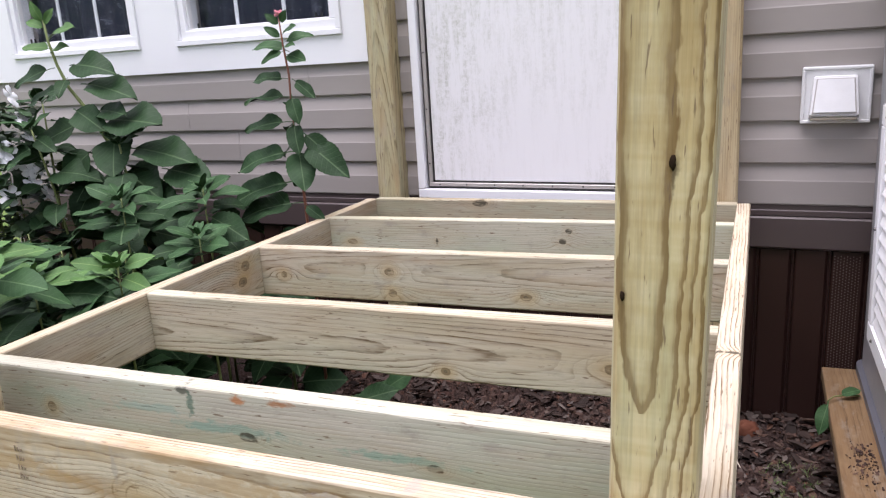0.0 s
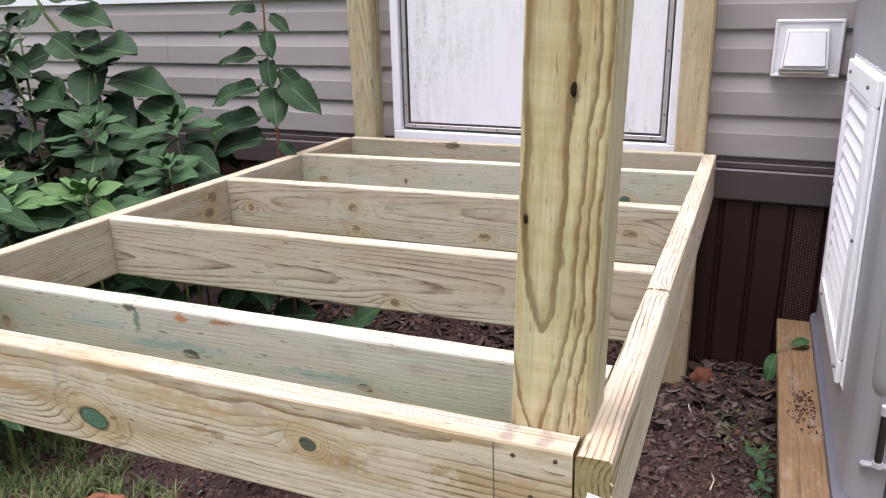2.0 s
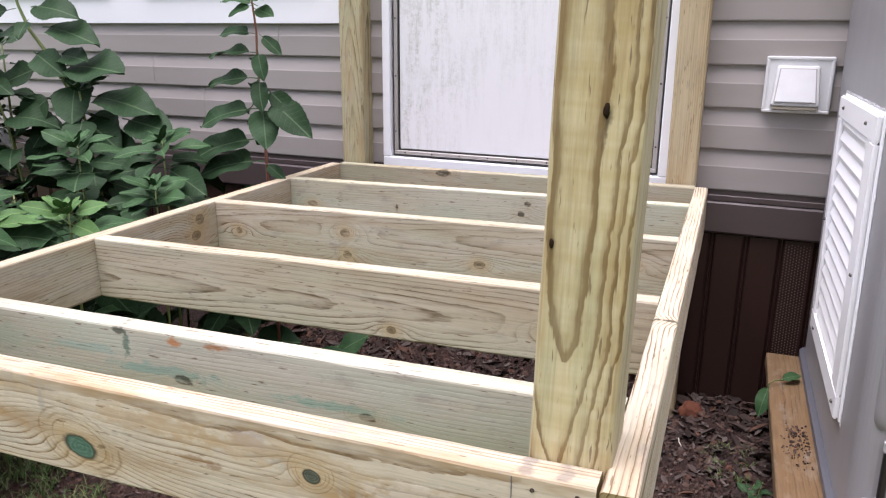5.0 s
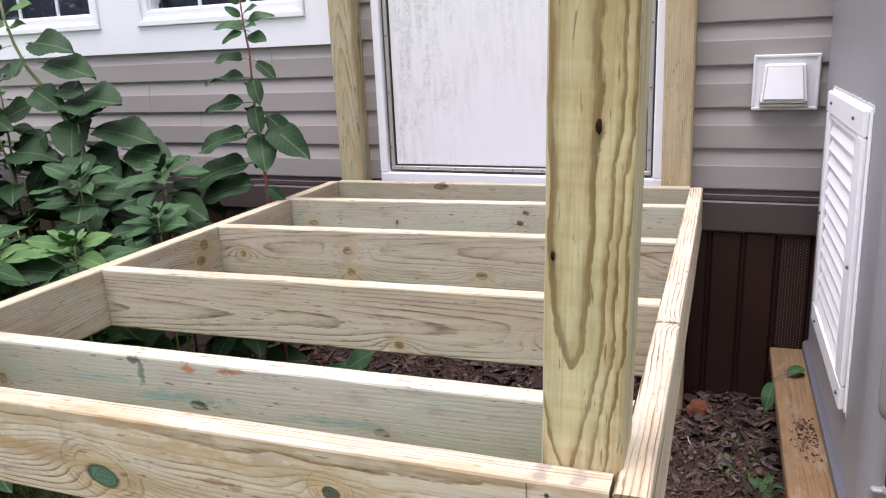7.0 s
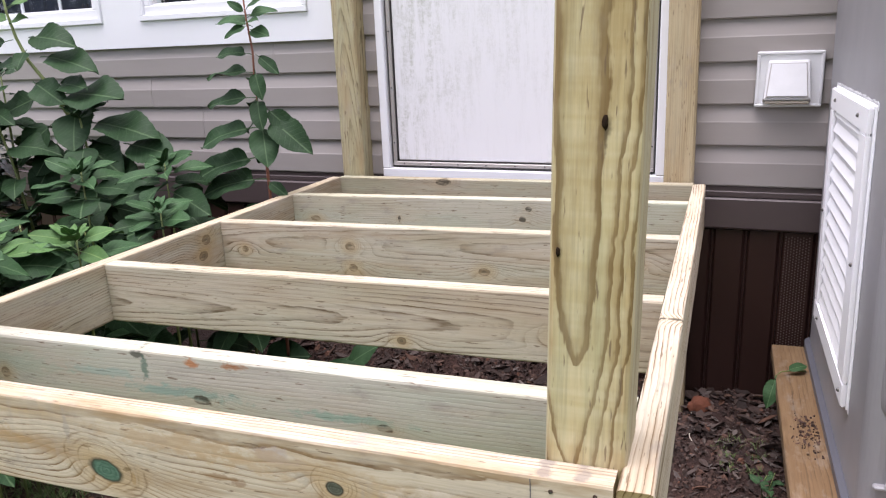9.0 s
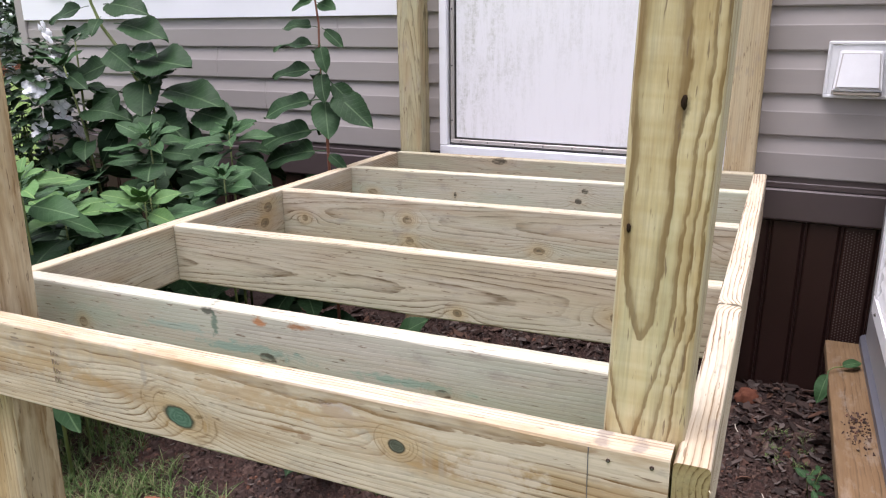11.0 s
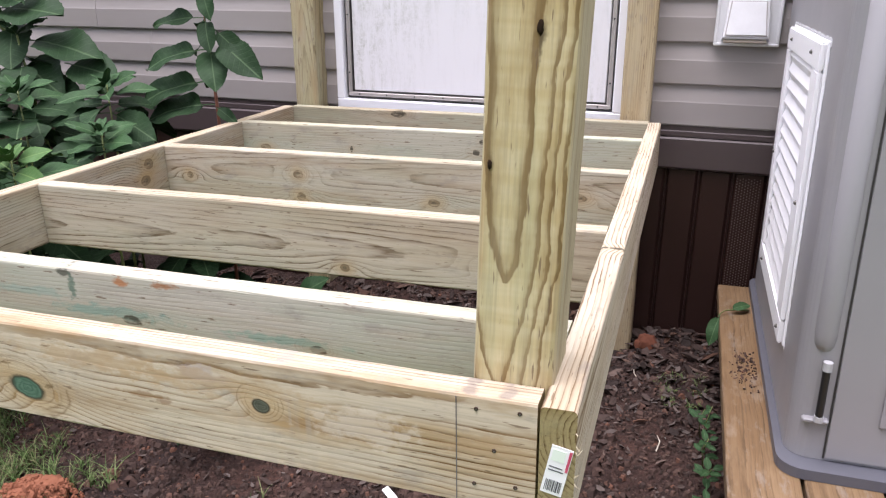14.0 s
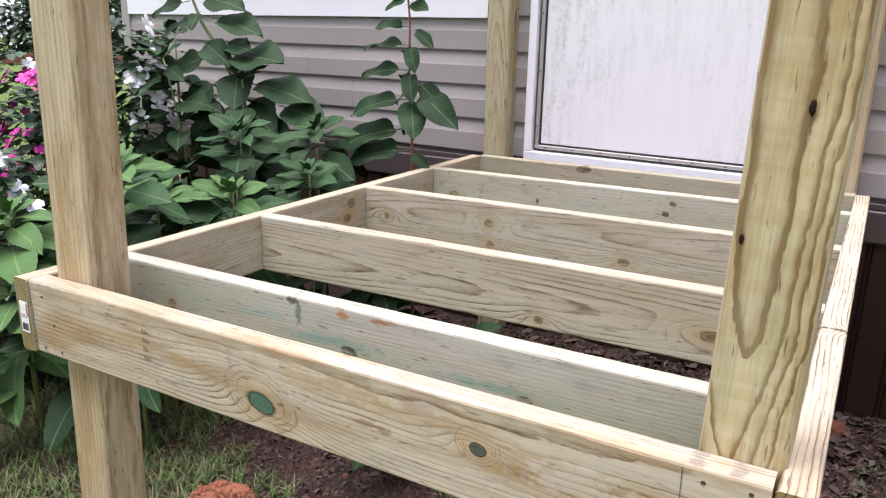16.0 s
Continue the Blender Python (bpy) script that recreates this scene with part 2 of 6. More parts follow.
def leaf_material(name, base, tip, vein, gloss=0.58):
    """Leaf with length along local X: midrib, side veins, uneven green."""
    n = Nodes(name)
    co = n.coord()
    x, y, z = n.split(co)
    ay = n.m("ABSOLUTE", y)
    side = n.m("FRACT", n.m("MULTIPLY", n.m("SUBTRACT", x, n.m("MULTIPLY", ay, 0.75)), 9.0))
    lines = n.ramp(n.m("ABSOLUTE", n.m("SUBTRACT", side, 0.5)), [(0.0, 1.0), (0.09, 0.0)])
    mid = n.ramp(ay, [(0.006, 1.0), (0.018, 0.0)])
    patch = n.noise(co, 3.0, 4)
    col = n.mix(n.ramp(patch, [(0.35, 0.0), (0.7, 1.0)]), base, tip)
    col = n.mix(n.m("MULTIPLY", n.random(), 0.55), col, tuple(c * 0.55 for c in base))
    col = n.mix(n.m("MULTIPLY", lines, 0.11), col, vein)
    col = n.mix(n.m("MULTIPLY", mid, 0.42), col, vein)
    fine = n.noise(co, 40, 3)
    col = n.mix(n.m("MULTIPLY", fine, 0.25), col, tuple(c * 0.6 for c in base))
    n.bump(n.m("SUBTRACT", n.m("MULTIPLY", n.noise(co, 14, 3), 0.6), n.m("ADD", n.m("MULTIPLY", lines, 0.5), mid)), 0.16, 0.02)
    n.out.inputs["Transmission Weight"].default_value = 0.0
    n.out.inputs["Subsurface Weight"].default_value = 0.0
    return n.done(col, gloss, spec=0.13)


def ground_material():
    n = Nodes("soil_and_lawn")
    co = n.coord()
    x, y, z = n.split(co)
    big = n.noise(co, 3.0, 5)
    fine = n.noise(co, 45, 6, 0.7)
    crumbs = n.noise(co, 150, 4, 0.7)
    soil = n.mix(n.ramp(big, [(0.38, 0.0), (0.62, 1.0)]), (0.048, 0.033, 0.030), (0.098, 0.052, 0.040))
    soil = n.mix(n.ramp(fine, [(0.35, 0.9), (0.6, 0.0)]), soil, (0.03, 0.02, 0.017))
    soil = n.mix(n.ramp(crumbs, [(0.60, 0.0), (0.72, 0.7)]), soil, (0.24, 0.15, 0.11))
    lawn = n.mix(fine, (0.06, 0.12, 0.025), (0.15, 0.21, 0.06))
    lawn = n.mix(n.ramp(big, [(0.5, 0.0), (0.7, 0.5)]), lawn, (0.16, 0.15, 0.06))
    # bare bed round the deck: an ellipse with an uneven edge
    ex = n.m("DIVIDE", n.m("ADD", x, 0.9), 2.3)
    ey = n.m("DIVIDE", n.m("SUBTRACT", y, 1.0), 1.25)
    d = n.m("ADD", n.m("ADD", n.m("MULTIPLY", ex, ex), n.m("MULTIPLY", ey, ey)), n.m("MULTIPLY", n.m("SUBTRACT", n.noise(co, 4, 5), 0.5), 1.0))
    col = n.mix(n.ramp(d, [(0.85, 0.0), (1.0, 1.0)]), soil, lawn)
    n.bump(n.m("ADD", fine, n.m("MULTIPLY", crumbs, 0.5)), 0.9, 0.02)
    return n.done(col, 0.95, spec=0.15)


def scatter_material(name, stops, rough=0.85):
    n = Nodes(name)
    col = n.ramp(n.island(), stops)
    col = n.mix(n.m("MULTIPLY", n.noise(n.coord(), 90, 3), 0.5), col, (0.03, 0.025, 0.02))
    return n.done(col, rough, spec=0.2)


def glass_material():
    n = Nodes("window_glass")
    n.out.inputs["Transmission Weight"].default_value = 1.0
    n.out.inputs["IOR"].default_value = 1.45
    return n.done((0.9, 0.94, 0.97), 0.02)


WHITE = plain("white_vinyl", (0.85, 0.85, 0.88), 0.4, vary=0.05, size=6)
WHITE_WORN = plain("worn_white_plastic", (0.76, 0.76, 0.77), 0.45, vary=0.28, size=26)
WHITE_PAINT = plain("brushed_white_paint", (0.90, 0.90, 0.92), 0.5, vary=0.05, size=25, bump=0.25)
ALU = plain("grey_aluminium", (0.44, 0.41, 0.39), 0.45, 0.3, vary=0.2, size=30)
RUBBER = plain("dark_seal", (0.035, 0.033, 0.03), 0.7)
SIDING = siding_material()
BAND = plain("brown_band_vinyl", (0.075, 0.054, 0.054), 0.45, vary=0.12, size=8)
SKIRT = plain("dark_brown_skirting", (0.031, 0.0135, 0.0105), 0.5, vary=0.25, size=7, spec=0.3)
PERF = plain("perforation_edge", (0.11, 0.085, 0.075), 0.5)
DOOR = door_material()
SHED = plain("grey_resin", (0.285, 0.278, 0.288), 0.42, vary=0.10, size=9, bump=0.05)
SHED_PALE = plain("pale_grey_resin", (0.42, 0.42, 0.43), 0.4)
SHED_DARK = plain("dark_grey_resin", (0.105, 0.107, 0.125), 0.45, vary=0.12, size=9)
BLACK = plain("black_plastic", (0.012, 0.012, 0.013), 0.35)
STEEL = plain("weathered_screw_steel", (0.16, 0.15, 0.14), 0.45, 0.8, vary=0.3, size=60)
RECESS_SHADE = plain("painted_recess_shade", (0.05, 0.03, 0.018), 0.8)
KNOT = plain("open_knot", (0.022, 0.013, 0.007), 0.9, vary=0.4, size=200, bump=0.5, spec=0.1)
SPLINTER = plain("raw_pine_splinter", (0.62, 0.52, 0.36), 0.8)
# near-black blue that paints the darkness of the room inside
ROOM_DARK = plain("unlit_room_dark", (0.012, 0.016, 0.034), 0.8, vary=0.4, size=5)
GLASS = glass_material()
PAPER = plain("tag_paper", (0.82, 0.82, 0.82), 0.5, vary=0.04)
RED = plain("tag_red", (0.52, 0.07, 0.13), 0.5)
TAGGREEN = plain("tag_green", (0.72, 0.80, 0.70), 0.5)
INK = plain("black_ink", (0.10, 0.10, 0.11), 0.6)
STAMP = plain("faded_ink_stamp", (0.27, 0.20, 0.14), 0.8, vary=0.4, size=90)
GROUND = ground_material()
CLAY = plain("orange_clay", (0.26, 0.095, 0.048), 0.9, vary=0.35, size=40, bump=0.8)
BRICK = plain("old_brick", (0.13, 0.040, 0.018), 0.9, vary=0.4, size=30, bump=0.8)
STONE = plain("pale_stone", (0.50, 0.44, 0.36), 0.85, vary=0.3, size=30, bump=0.5)
LITTER = scatter_material("leaf_litter", [(0.0, (0.026, 0.018, 0.016)), (0.30, (0.068, 0.044, 0.037)), (0.60, (0.100, 0.072, 0.062)), (0.85, (0.17, 0.14, 0.125)), (1.0, (0.13, 0.062, 0.038))])
GRASS = scatter_material("grass_blades", [(0.0, (0.055, 0.105, 0.028)), (0.45, (0.11, 0.19, 0.05)), (0.8, (0.20, 0.27, 0.10)), (1.0, (0.30, 0.25, 0.14))], 0.6)
LEAF_DARK = leaf_material("dark_green_leaf", (0.017, 0.043, 0.016), (0.028, 0.064, 0.025), (0.13, 0.20, 0.10))
LEAF_MID = leaf_material("mid_green_leaf", (0.029, 0.072, 0.026), (0.047, 0.102, 0.041), (0.16, 0.25, 0.12))
LEAF_LIGHT = leaf_material("young_green_leaf", (0.070, 0.150, 0.044), (0.095, 0.185, 0.066), (0.22, 0.32, 0.11))
STEM_GREEN = plain("green_stem", (0.16, 0.20, 0.06), 0.55, vary=0.3, size=20)
STEM_RED = plain("red_brown_stem", (0.20, 0.075, 0.045), 0.55, vary=0.3, size=20)
PETAL_WHITE = plain("white_petal", (0.84, 0.84, 0.86), 0.55, vary=0.04)
PETAL_PINK = plain("magenta_petal", (0.55, 0.02, 0.26), 0.55, vary=0.15)
BUD = plain("pink_bud", (0.60, 0.20, 0.25), 0.6)

# ---------- building helpers ----------
def boxes(bm, lo, hi):
    """Adds one box between two corners."""
    v = [bm.verts.new((x, y, z)) for x in (lo[0], hi[0]) for y in (lo[1], hi[1]) for z in (lo[2], hi[2])]
    for f in ((0, 1, 3, 2), (4, 6, 7, 5), (0, 4, 5, 1), (2, 3, 7, 6), (0, 2, 6, 4), (1, 5, 7, 3)):
        bm.faces.new([v[i] for i in f])
    return v


def box_bm(lo, hi, bevel=0.0, seg=1):
    bm = bmesh.new()
    boxes(bm, lo, hi)
    if bevel:
        bmesh.ops.bevel(bm, geom=bm.edges[:], offset=bevel, segments=seg, affect="EDGES", profile=0.6)
    return bm


def to_mesh(name, bm, material, smooth=False):
    me = bpy.data.meshes.new(name)
    bmesh.ops.recalc_face_normals(bm, faces=bm.faces[:])
    bm.to_mesh(me)
    bm.free()
    if smooth:
        for p in me.polygons:
            p.use_smooth = True
    me.materials.append(material)
    return me


def part(name, bm, material, parent, label="", m=None, smooth=False):
    """One mesh object under a thing or a part; bm may be a ready mesh."""
    me = bm if isinstance(bm, bpy.types.Mesh) else to_mesh(name, bm, material, smooth)
    ob = new(name, me)
    ob.parent = parent
    if m is not None:
        ob.matrix_local = m
    if label:
        tagged(ob, label)
    return ob


def thing(name, label, category, m=None, group="", kind=""):
    ob = new(name)
    ob.empty_display_size = 0.05
    if m is not None:
        ob.matrix_world = m
    return tagged(ob, label, category, group, kind)


def solid(name, bm, material, label, category, m=None, group="", kind="", smooth=False):
    ob = new(name, to_mesh(name, bm, material, smooth))
    if m is not None:
        ob.matrix_world = m
    return tagged(ob, label, category, group, kind)


def tube_bm(points, radii, sides=7):
    """A tapered tube along points."""
    bm = bmesh.new()
    rings = []
    for i, p in enumerate(points):
        a, b = Vector(points[max(i - 1, 0)]), Vector(points[min(i + 1, len(points) - 1)])
        q = (b - a).normalized().to_track_quat("Z", "Y")
        rings.append([bm.verts.new(Vector(p) + q @ Vector((math.cos(k * math.tau / sides) * radii[i], math.sin(k * math.tau / sides) * radii[i], 0))) for k in range(sides)])
    for r0, r1 in zip(rings, rings[1:]):
        for k in range(sides):
            bm.faces.new((r0[k], r0[(k + 1) % sides], r1[(k + 1) % sides], r1[k]))
    bm.faces.new(rings[0][::-1])
    bm.faces.new(rings[-1])
    return bm


def prism_bm(profile, x0, x1):
    """A profile of (y, z) corners drawn out along X."""
    bm = bmesh.new()
    a = [bm.verts.new((x0, y, z)) for y, z in profile]
    b = [bm.verts.new((x1, y, z)) for y, z in profile]
    k = len(profile)
    for i in range(k):
        bm.faces.new((a[i], a[(i + 1) % k], b[(i + 1) % k], b[i]))
    bm.faces.new(a[::-1])
    bm.faces.new(b)
    return bm


def screw(parent, x, y, z, r=0.0021):
    """A countersunk screw head on a small dark disc, facing -Y of its parent."""
    bm = bmesh.new()
    # raised disc; its dark colour stands in for the shade inside a recess
    bmesh.ops.create_cone(bm, cap_ends=True, segments=10, radius1=r * 1.25, radius2=r * 1.05, depth=0.0012, matrix=Matrix.Rotation(radians(90), 4, "X"))
    s = part("screw", bm, RECESS_SHADE, parent, "screw head on a dark disc painted as a shaded recess", Matrix.Translation((x, y - 0.0004, z)))
    bm = bmesh.new()
    bmesh.ops.create_cone(bm, cap_ends=True, segments=8, radius1=r * 0.62, radius2=r * 0.5, depth=0.0012, matrix=Matrix.Rotation(radians(90), 4, "X"))
    bmesh.ops.translate(bm, verts=bm.verts[:], vec=(x + r * 0.25, y - 0.0009, z - r * 0.2))
    part("screw_head", bm, STEEL, parent)
    return s


def turn_x(a, b, up=(0, 0, 1)):
    """Pose whose X runs from a to b, with Z as near to up as can be; origin midway."""
    a, b = Vector(a), Vector(b)
    x = (b - a).normalized()
    y = Vector(up).cross(x).normalized()
    z = x.cross(y)
    m = Matrix((x, y, z)).transposed().to_4x4()
    m.translation = (a + b) / 2
    return m, (b - a).length

# ---------- ground ----------
def axis(lo, hi, step, far):
    """Grid lines: fine between lo and hi, ever wider out to far."""
    a = [lo + i * step for i in range(int(round((hi - lo) / step)) + 1)]
    s = step
    while a[-1] < far:
        s *= 1.5
        a.append(a[-1] + s)
    s = step
    while a[0] > -far:
        s *= 1.5
        a.insert(0, a[0] - s)
    return a


def ground_height(x, y):
    near = max(0.0, 1 - max(abs(x + 1) - 3, abs(y - 1) - 3, 0) / 3)
    h = -0.185 + 0.018 * noise.noise((x * 1.7, y * 1.7, 0)) + 0.012 * noise.noise((x * 6, y * 6, 3)) * near
    h += 0.006 * noise.noise((x * 19, y * 19, 7)) * near
    # soil banked up against the house, washed out round the post's foot
    h += (0.080 - 0.040 * max(0.0, min(1.0, (x + 0.4) / 0.4))) * math.exp(-(max(0.0, 1.86 - y) / 0.26) ** 2) * near * (1 - math.exp(-(((x + 0.09) / 0.085) ** 2 + ((y - 1.73) / 0.14) ** 2)))
    h -= 0.030 * math.exp(-(((x + 0.09) / 0.09) ** 2 + ((y - 1.72) / 0.10) ** 2))
    h += 0.005 * noise.noise((x * 43, y * 43, 5)) * near
    # a small washed-out hollow beside the frame
    h -= 0.05 * math.exp(-(((x - 0.03) / 0.05) ** 2 + ((y - 0.98) / 0.09) ** 2))
    return h


gx, gy = axis(-3.0, 0.5, 0.016, 120), axis(-0.4, 1.90, 0.016, 120)
verts = [(x, y, ground_height(x, y)) for y in gy for x in gx]
w = len(gx)
faces = [(j * w + i, j * w + i + 1, (j + 1) * w + i + 1, (j + 1) * w + i) for j in range(len(gy) - 1) for i in range(w - 1)]
me = bpy.data.meshes.new("ground")
me.from_pydata(verts, [], faces)
me.materials.append(GROUND)
for p in me.polygons:
    p.use_smooth = True
tagged(new("ground", me), "bare reddish-brown soil bed running out into lawn", "ground", kind="structure")

# ---------- house ----------
HOUSE = Matrix.Translation((0, 1.845, -0.010)) @ Matrix.Rotation(radians(-2.12), 4, "Z") @ Matrix.Rotation(0.013, 4, "Y")
X0, X1 = -3.52, 2.6           # ends of the wall
DX0, DX1, DZ0, DZ1 = -1.165, -0.139, 0.578, 2.56   # door frame
WZ0, WZ1 = 1.19, 2.05         # window openings
WINS = ((-3.262, -2.455), (-2.250, -1.443))
TX0, TX1, TZ0, TZ1 = -3.472, -1.343, 1.087, 2.15   # white window surround

wall = solid("wall_north", bmesh.new(), SIDING, "house wall clad in greige horizontal vinyl siding", "wall", HOUSE, kind="structure")
bm = bmesh.new()
xs = [X0, WINS[0][0] + 0.03, WINS[0][1] - 0.03, WINS[1][0] + 0.03, WINS[1][1] - 0.03, DX0 + 0.03, DX1 - 0.03, X1]
for i in range(len(xs) - 1):
    if i in (1, 3):
        boxes(bm, (xs[i], 0, -0.3), (xs[i + 1], 0.12, WZ0 + 0.03))
        boxes(bm, (xs[i], 0, WZ1 - 0.03), (xs[i + 1], 0.12, 2.75))
    elif i == 5:
        boxes(bm, (xs[i], 0, -0.3), (xs[i + 1], 0.12, DZ0 + 0.03))
        boxes(bm, (xs[i], 0, DZ1 - 0.03), (xs[i + 1], 0.12, 2.75))
    else:
        boxes(bm, (xs[i], 0, -0.3), (xs[i + 1], 0.12, 2.75))
bm.to_mesh(wall.data)
bm.free()

LAP, BOTTOM = 0.128, 0.583


def course(z, a, b):
    """One length of dutch-lap siding: flat face below, slope above, open lap underneath."""
    prof = [(-0.001, LAP + 0.006), (-0.004, LAP - 0.002), (-0.005, LAP - 0.012), (-0.014, LAP * 0.60), (-0.0155, LAP * 0.57), (-0.016, 0.004), (-0.014, 0.0), (-0.006, 0.0), (-0.001, 0.004)]
    part("siding_panel", prism_bm([(y, z + h) for y, h in prof], a, b), SIDING, wall)


for i in range(16):
    z = BOTTOM + i * LAP
    seams = {1: -2.0, 2: -2.255, 0: -2.9, 3: -1.62}
    if z + LAP <= TZ0 + 0.1:
        s = seams.get(i, -2.6)
        course(z, X0 + 0.05, s - 0.0008)
        course(z, s + 0.0008, DX0 - 0.002)
    else:
        course(z, TX1 + 0.003, DX0 - 0.002)
    course(z, DX1 + 0.002, X1)
bm = box_bm((X0 - 0.012, -0.024, 0.55), (X0 + 0.05, 0.0, 2.75), 0.004)
tagged(part("corner_trim", bm, SIDING, wall), "greige vinyl corner post")
# side wall that turns the corner
solid("wall_west", box_bm((X0, 0.12, -0.3), (X0 + 0.12, 6.0, 2.75)), SIDING, "greige siding wall round the corner", "wall", HOUSE, kind="structure")

# starter strip, brown band and skirting
trim = thing("trim", "dark brown vinyl band under the siding", "trim", HOUSE, kind="structure")
for a, b in ((X0, DX0 - 0.002), (DX1 + 0.002, X1)):
    part("strip", prism_bm([(0, 0.587), (-0.010, 0.587), (-0.010, 0.566), (-0.013, 0.563), (-0.013, 0.548), (0, 0.548)], a, b), BAND, trim)
part("band", prism_bm([(0, 0.545), (-0.020, 0.545), (-0.024, 0.540), (-0.024, 0.450), (-0.020, 0.444), (-0.006, 0.440), (0, 0.440)], X0, X1), BAND, trim)

skirting = thing("skirting", "dark brown ribbed vinyl skirting panels", "skirting", HOUSE, kind="structure")
RIB = [(0.0, 0.0), (0.0, -0.004), (0.006, -0.010), (0.086, -0.010), (0.092, -0.004), (0.094, -0.001), (0.0955, -0.001), (0.0975, -0.010), (0.101, -0.010), (0.103, 0.0)]
bm = bmesh.new()
lo = [bm.verts.new((x, y, -0.26)) for x, y in RIB]
hi = [bm.verts.new((x, y, 0.4385)) for x, y in RIB]
for i in range(len(RIB)):
    j = (i + 1) % len(RIB)
    bm.faces.new((lo[i], lo[j], hi[j], hi[i]))
bm.faces.new(lo), bm.faces.new(hi)
rib = to_mesh("skirt_panel", bm, SKIRT)
x = 0.022 - 0.103 * 34
while x < X1 - 0.12:
    part("skirt_panel", rib, SKIRT, skirting, m=Matrix.Translation((x, 0, 0)))
    x += 0.103
# the vented panel: rows of small punched bumps
bm = bmesh.new()
for i in range(9):
    for j in range(64):
        px, pz = 0.237 + i * 0.0085, 0.425 - j * 0.0095 - (i % 2) * 0.0047
        c = bm.verts.new((px, -0.0122, pz))
        ring = [bm.verts.new((px + dx * 0.0022, -0.0102, pz + dz * 0.0026)) for dx, dz in ((1, 0), (0, 1), (-1, 0), (0, -1))]
        for k in range(4):
            bm.faces.new((c, ring[k], ring[(k + 1) % 4]))
tagged(part("perforations", bm, PERF, skirting), "rows of punched vent holes", kind="stuff")

# ---------- door ----------
door = thing("door_1", "white weathered exterior door in aluminium frame", "door", HOUSE, kind="structure")
FW = 0.030


def ring_bm(x0, x1, z0, z1, wd, y0, y1, bevel=0.0, bottom=None):
    """A rectangular ring of four mitreless bars."""
    bm = bmesh.new()
    bw = wd if bottom is None else bottom
    for lo_, hi_ in (((x0, y0, z0), (x1, y1, z0 + bw)), ((x0, y0, z1 - wd), (x1, y1, z1)), ((x0, y0, z0 + bw), (x0 + wd, y1, z1 - wd)), ((x1 - wd, y0, z0 + bw), (x1, y1, z1 - wd))):
        boxes(bm, lo_, hi_)
    if bevel:
        bmesh.ops.bevel(bm, geom=bm.edges[:], offset=bevel, segments=1, affect="EDGES")
    return bm


part("door_frame", ring_bm(DX0, DX1, DZ0, DZ1, FW, -0.034, 0.06, 0.003, 0.034), WHITE, door, "white painted aluminium frame")
a, b, c, d = DX0 + FW + 0.002, DX1 - FW - 0.002, DZ0 + 0.037, DZ1 - FW - 0.002
part("weather_seal", ring_bm(a + 0.002, b - 0.002, c + 0.002, d - 0.002, 0.003, -0.012, 0.05), RUBBER, door, "dark rubber seal")
part("retainer_strip", ring_bm(a + 0.006, b - 0.006, c + 0.006, d - 0.006, 0.014, -0.016, 0.045, 0.002), ALU, door, "dull grey aluminium retainer strip")
part("weather_seal", ring_bm(a + 0.0205, b - 0.0205, c + 0.0205, d - 0.0205, 0.0028, -0.010, 0.045), RUBBER, door)
part("door_panel", box_bm((a + 0.025, -0.006, c + 0.025), (b - 0.025, 0.035, d - 0.025), 0.002), DOOR, door, "white panel with grey-green weather streaks")
bm = bmesh.new()
bmesh.ops.create_uvsphere(bm, u_segments=8, v_segments=5, radius=0.003)
rivet = to_mesh("rivet", bm, RUBBER)
for i in range(9):
    part("rivet", rivet, RUBBER, door, m=Matrix.Translation((a + 0.05 + i * 0.108, -0.0165, c + 0.013)))
for i in range(9):
    for px in (a + 0.013, b - 0.013):
        part("rivet", rivet, RUBBER, door, m=Matrix.Translation((px, -0.0165, c + 0.09 + i * 0.2)))

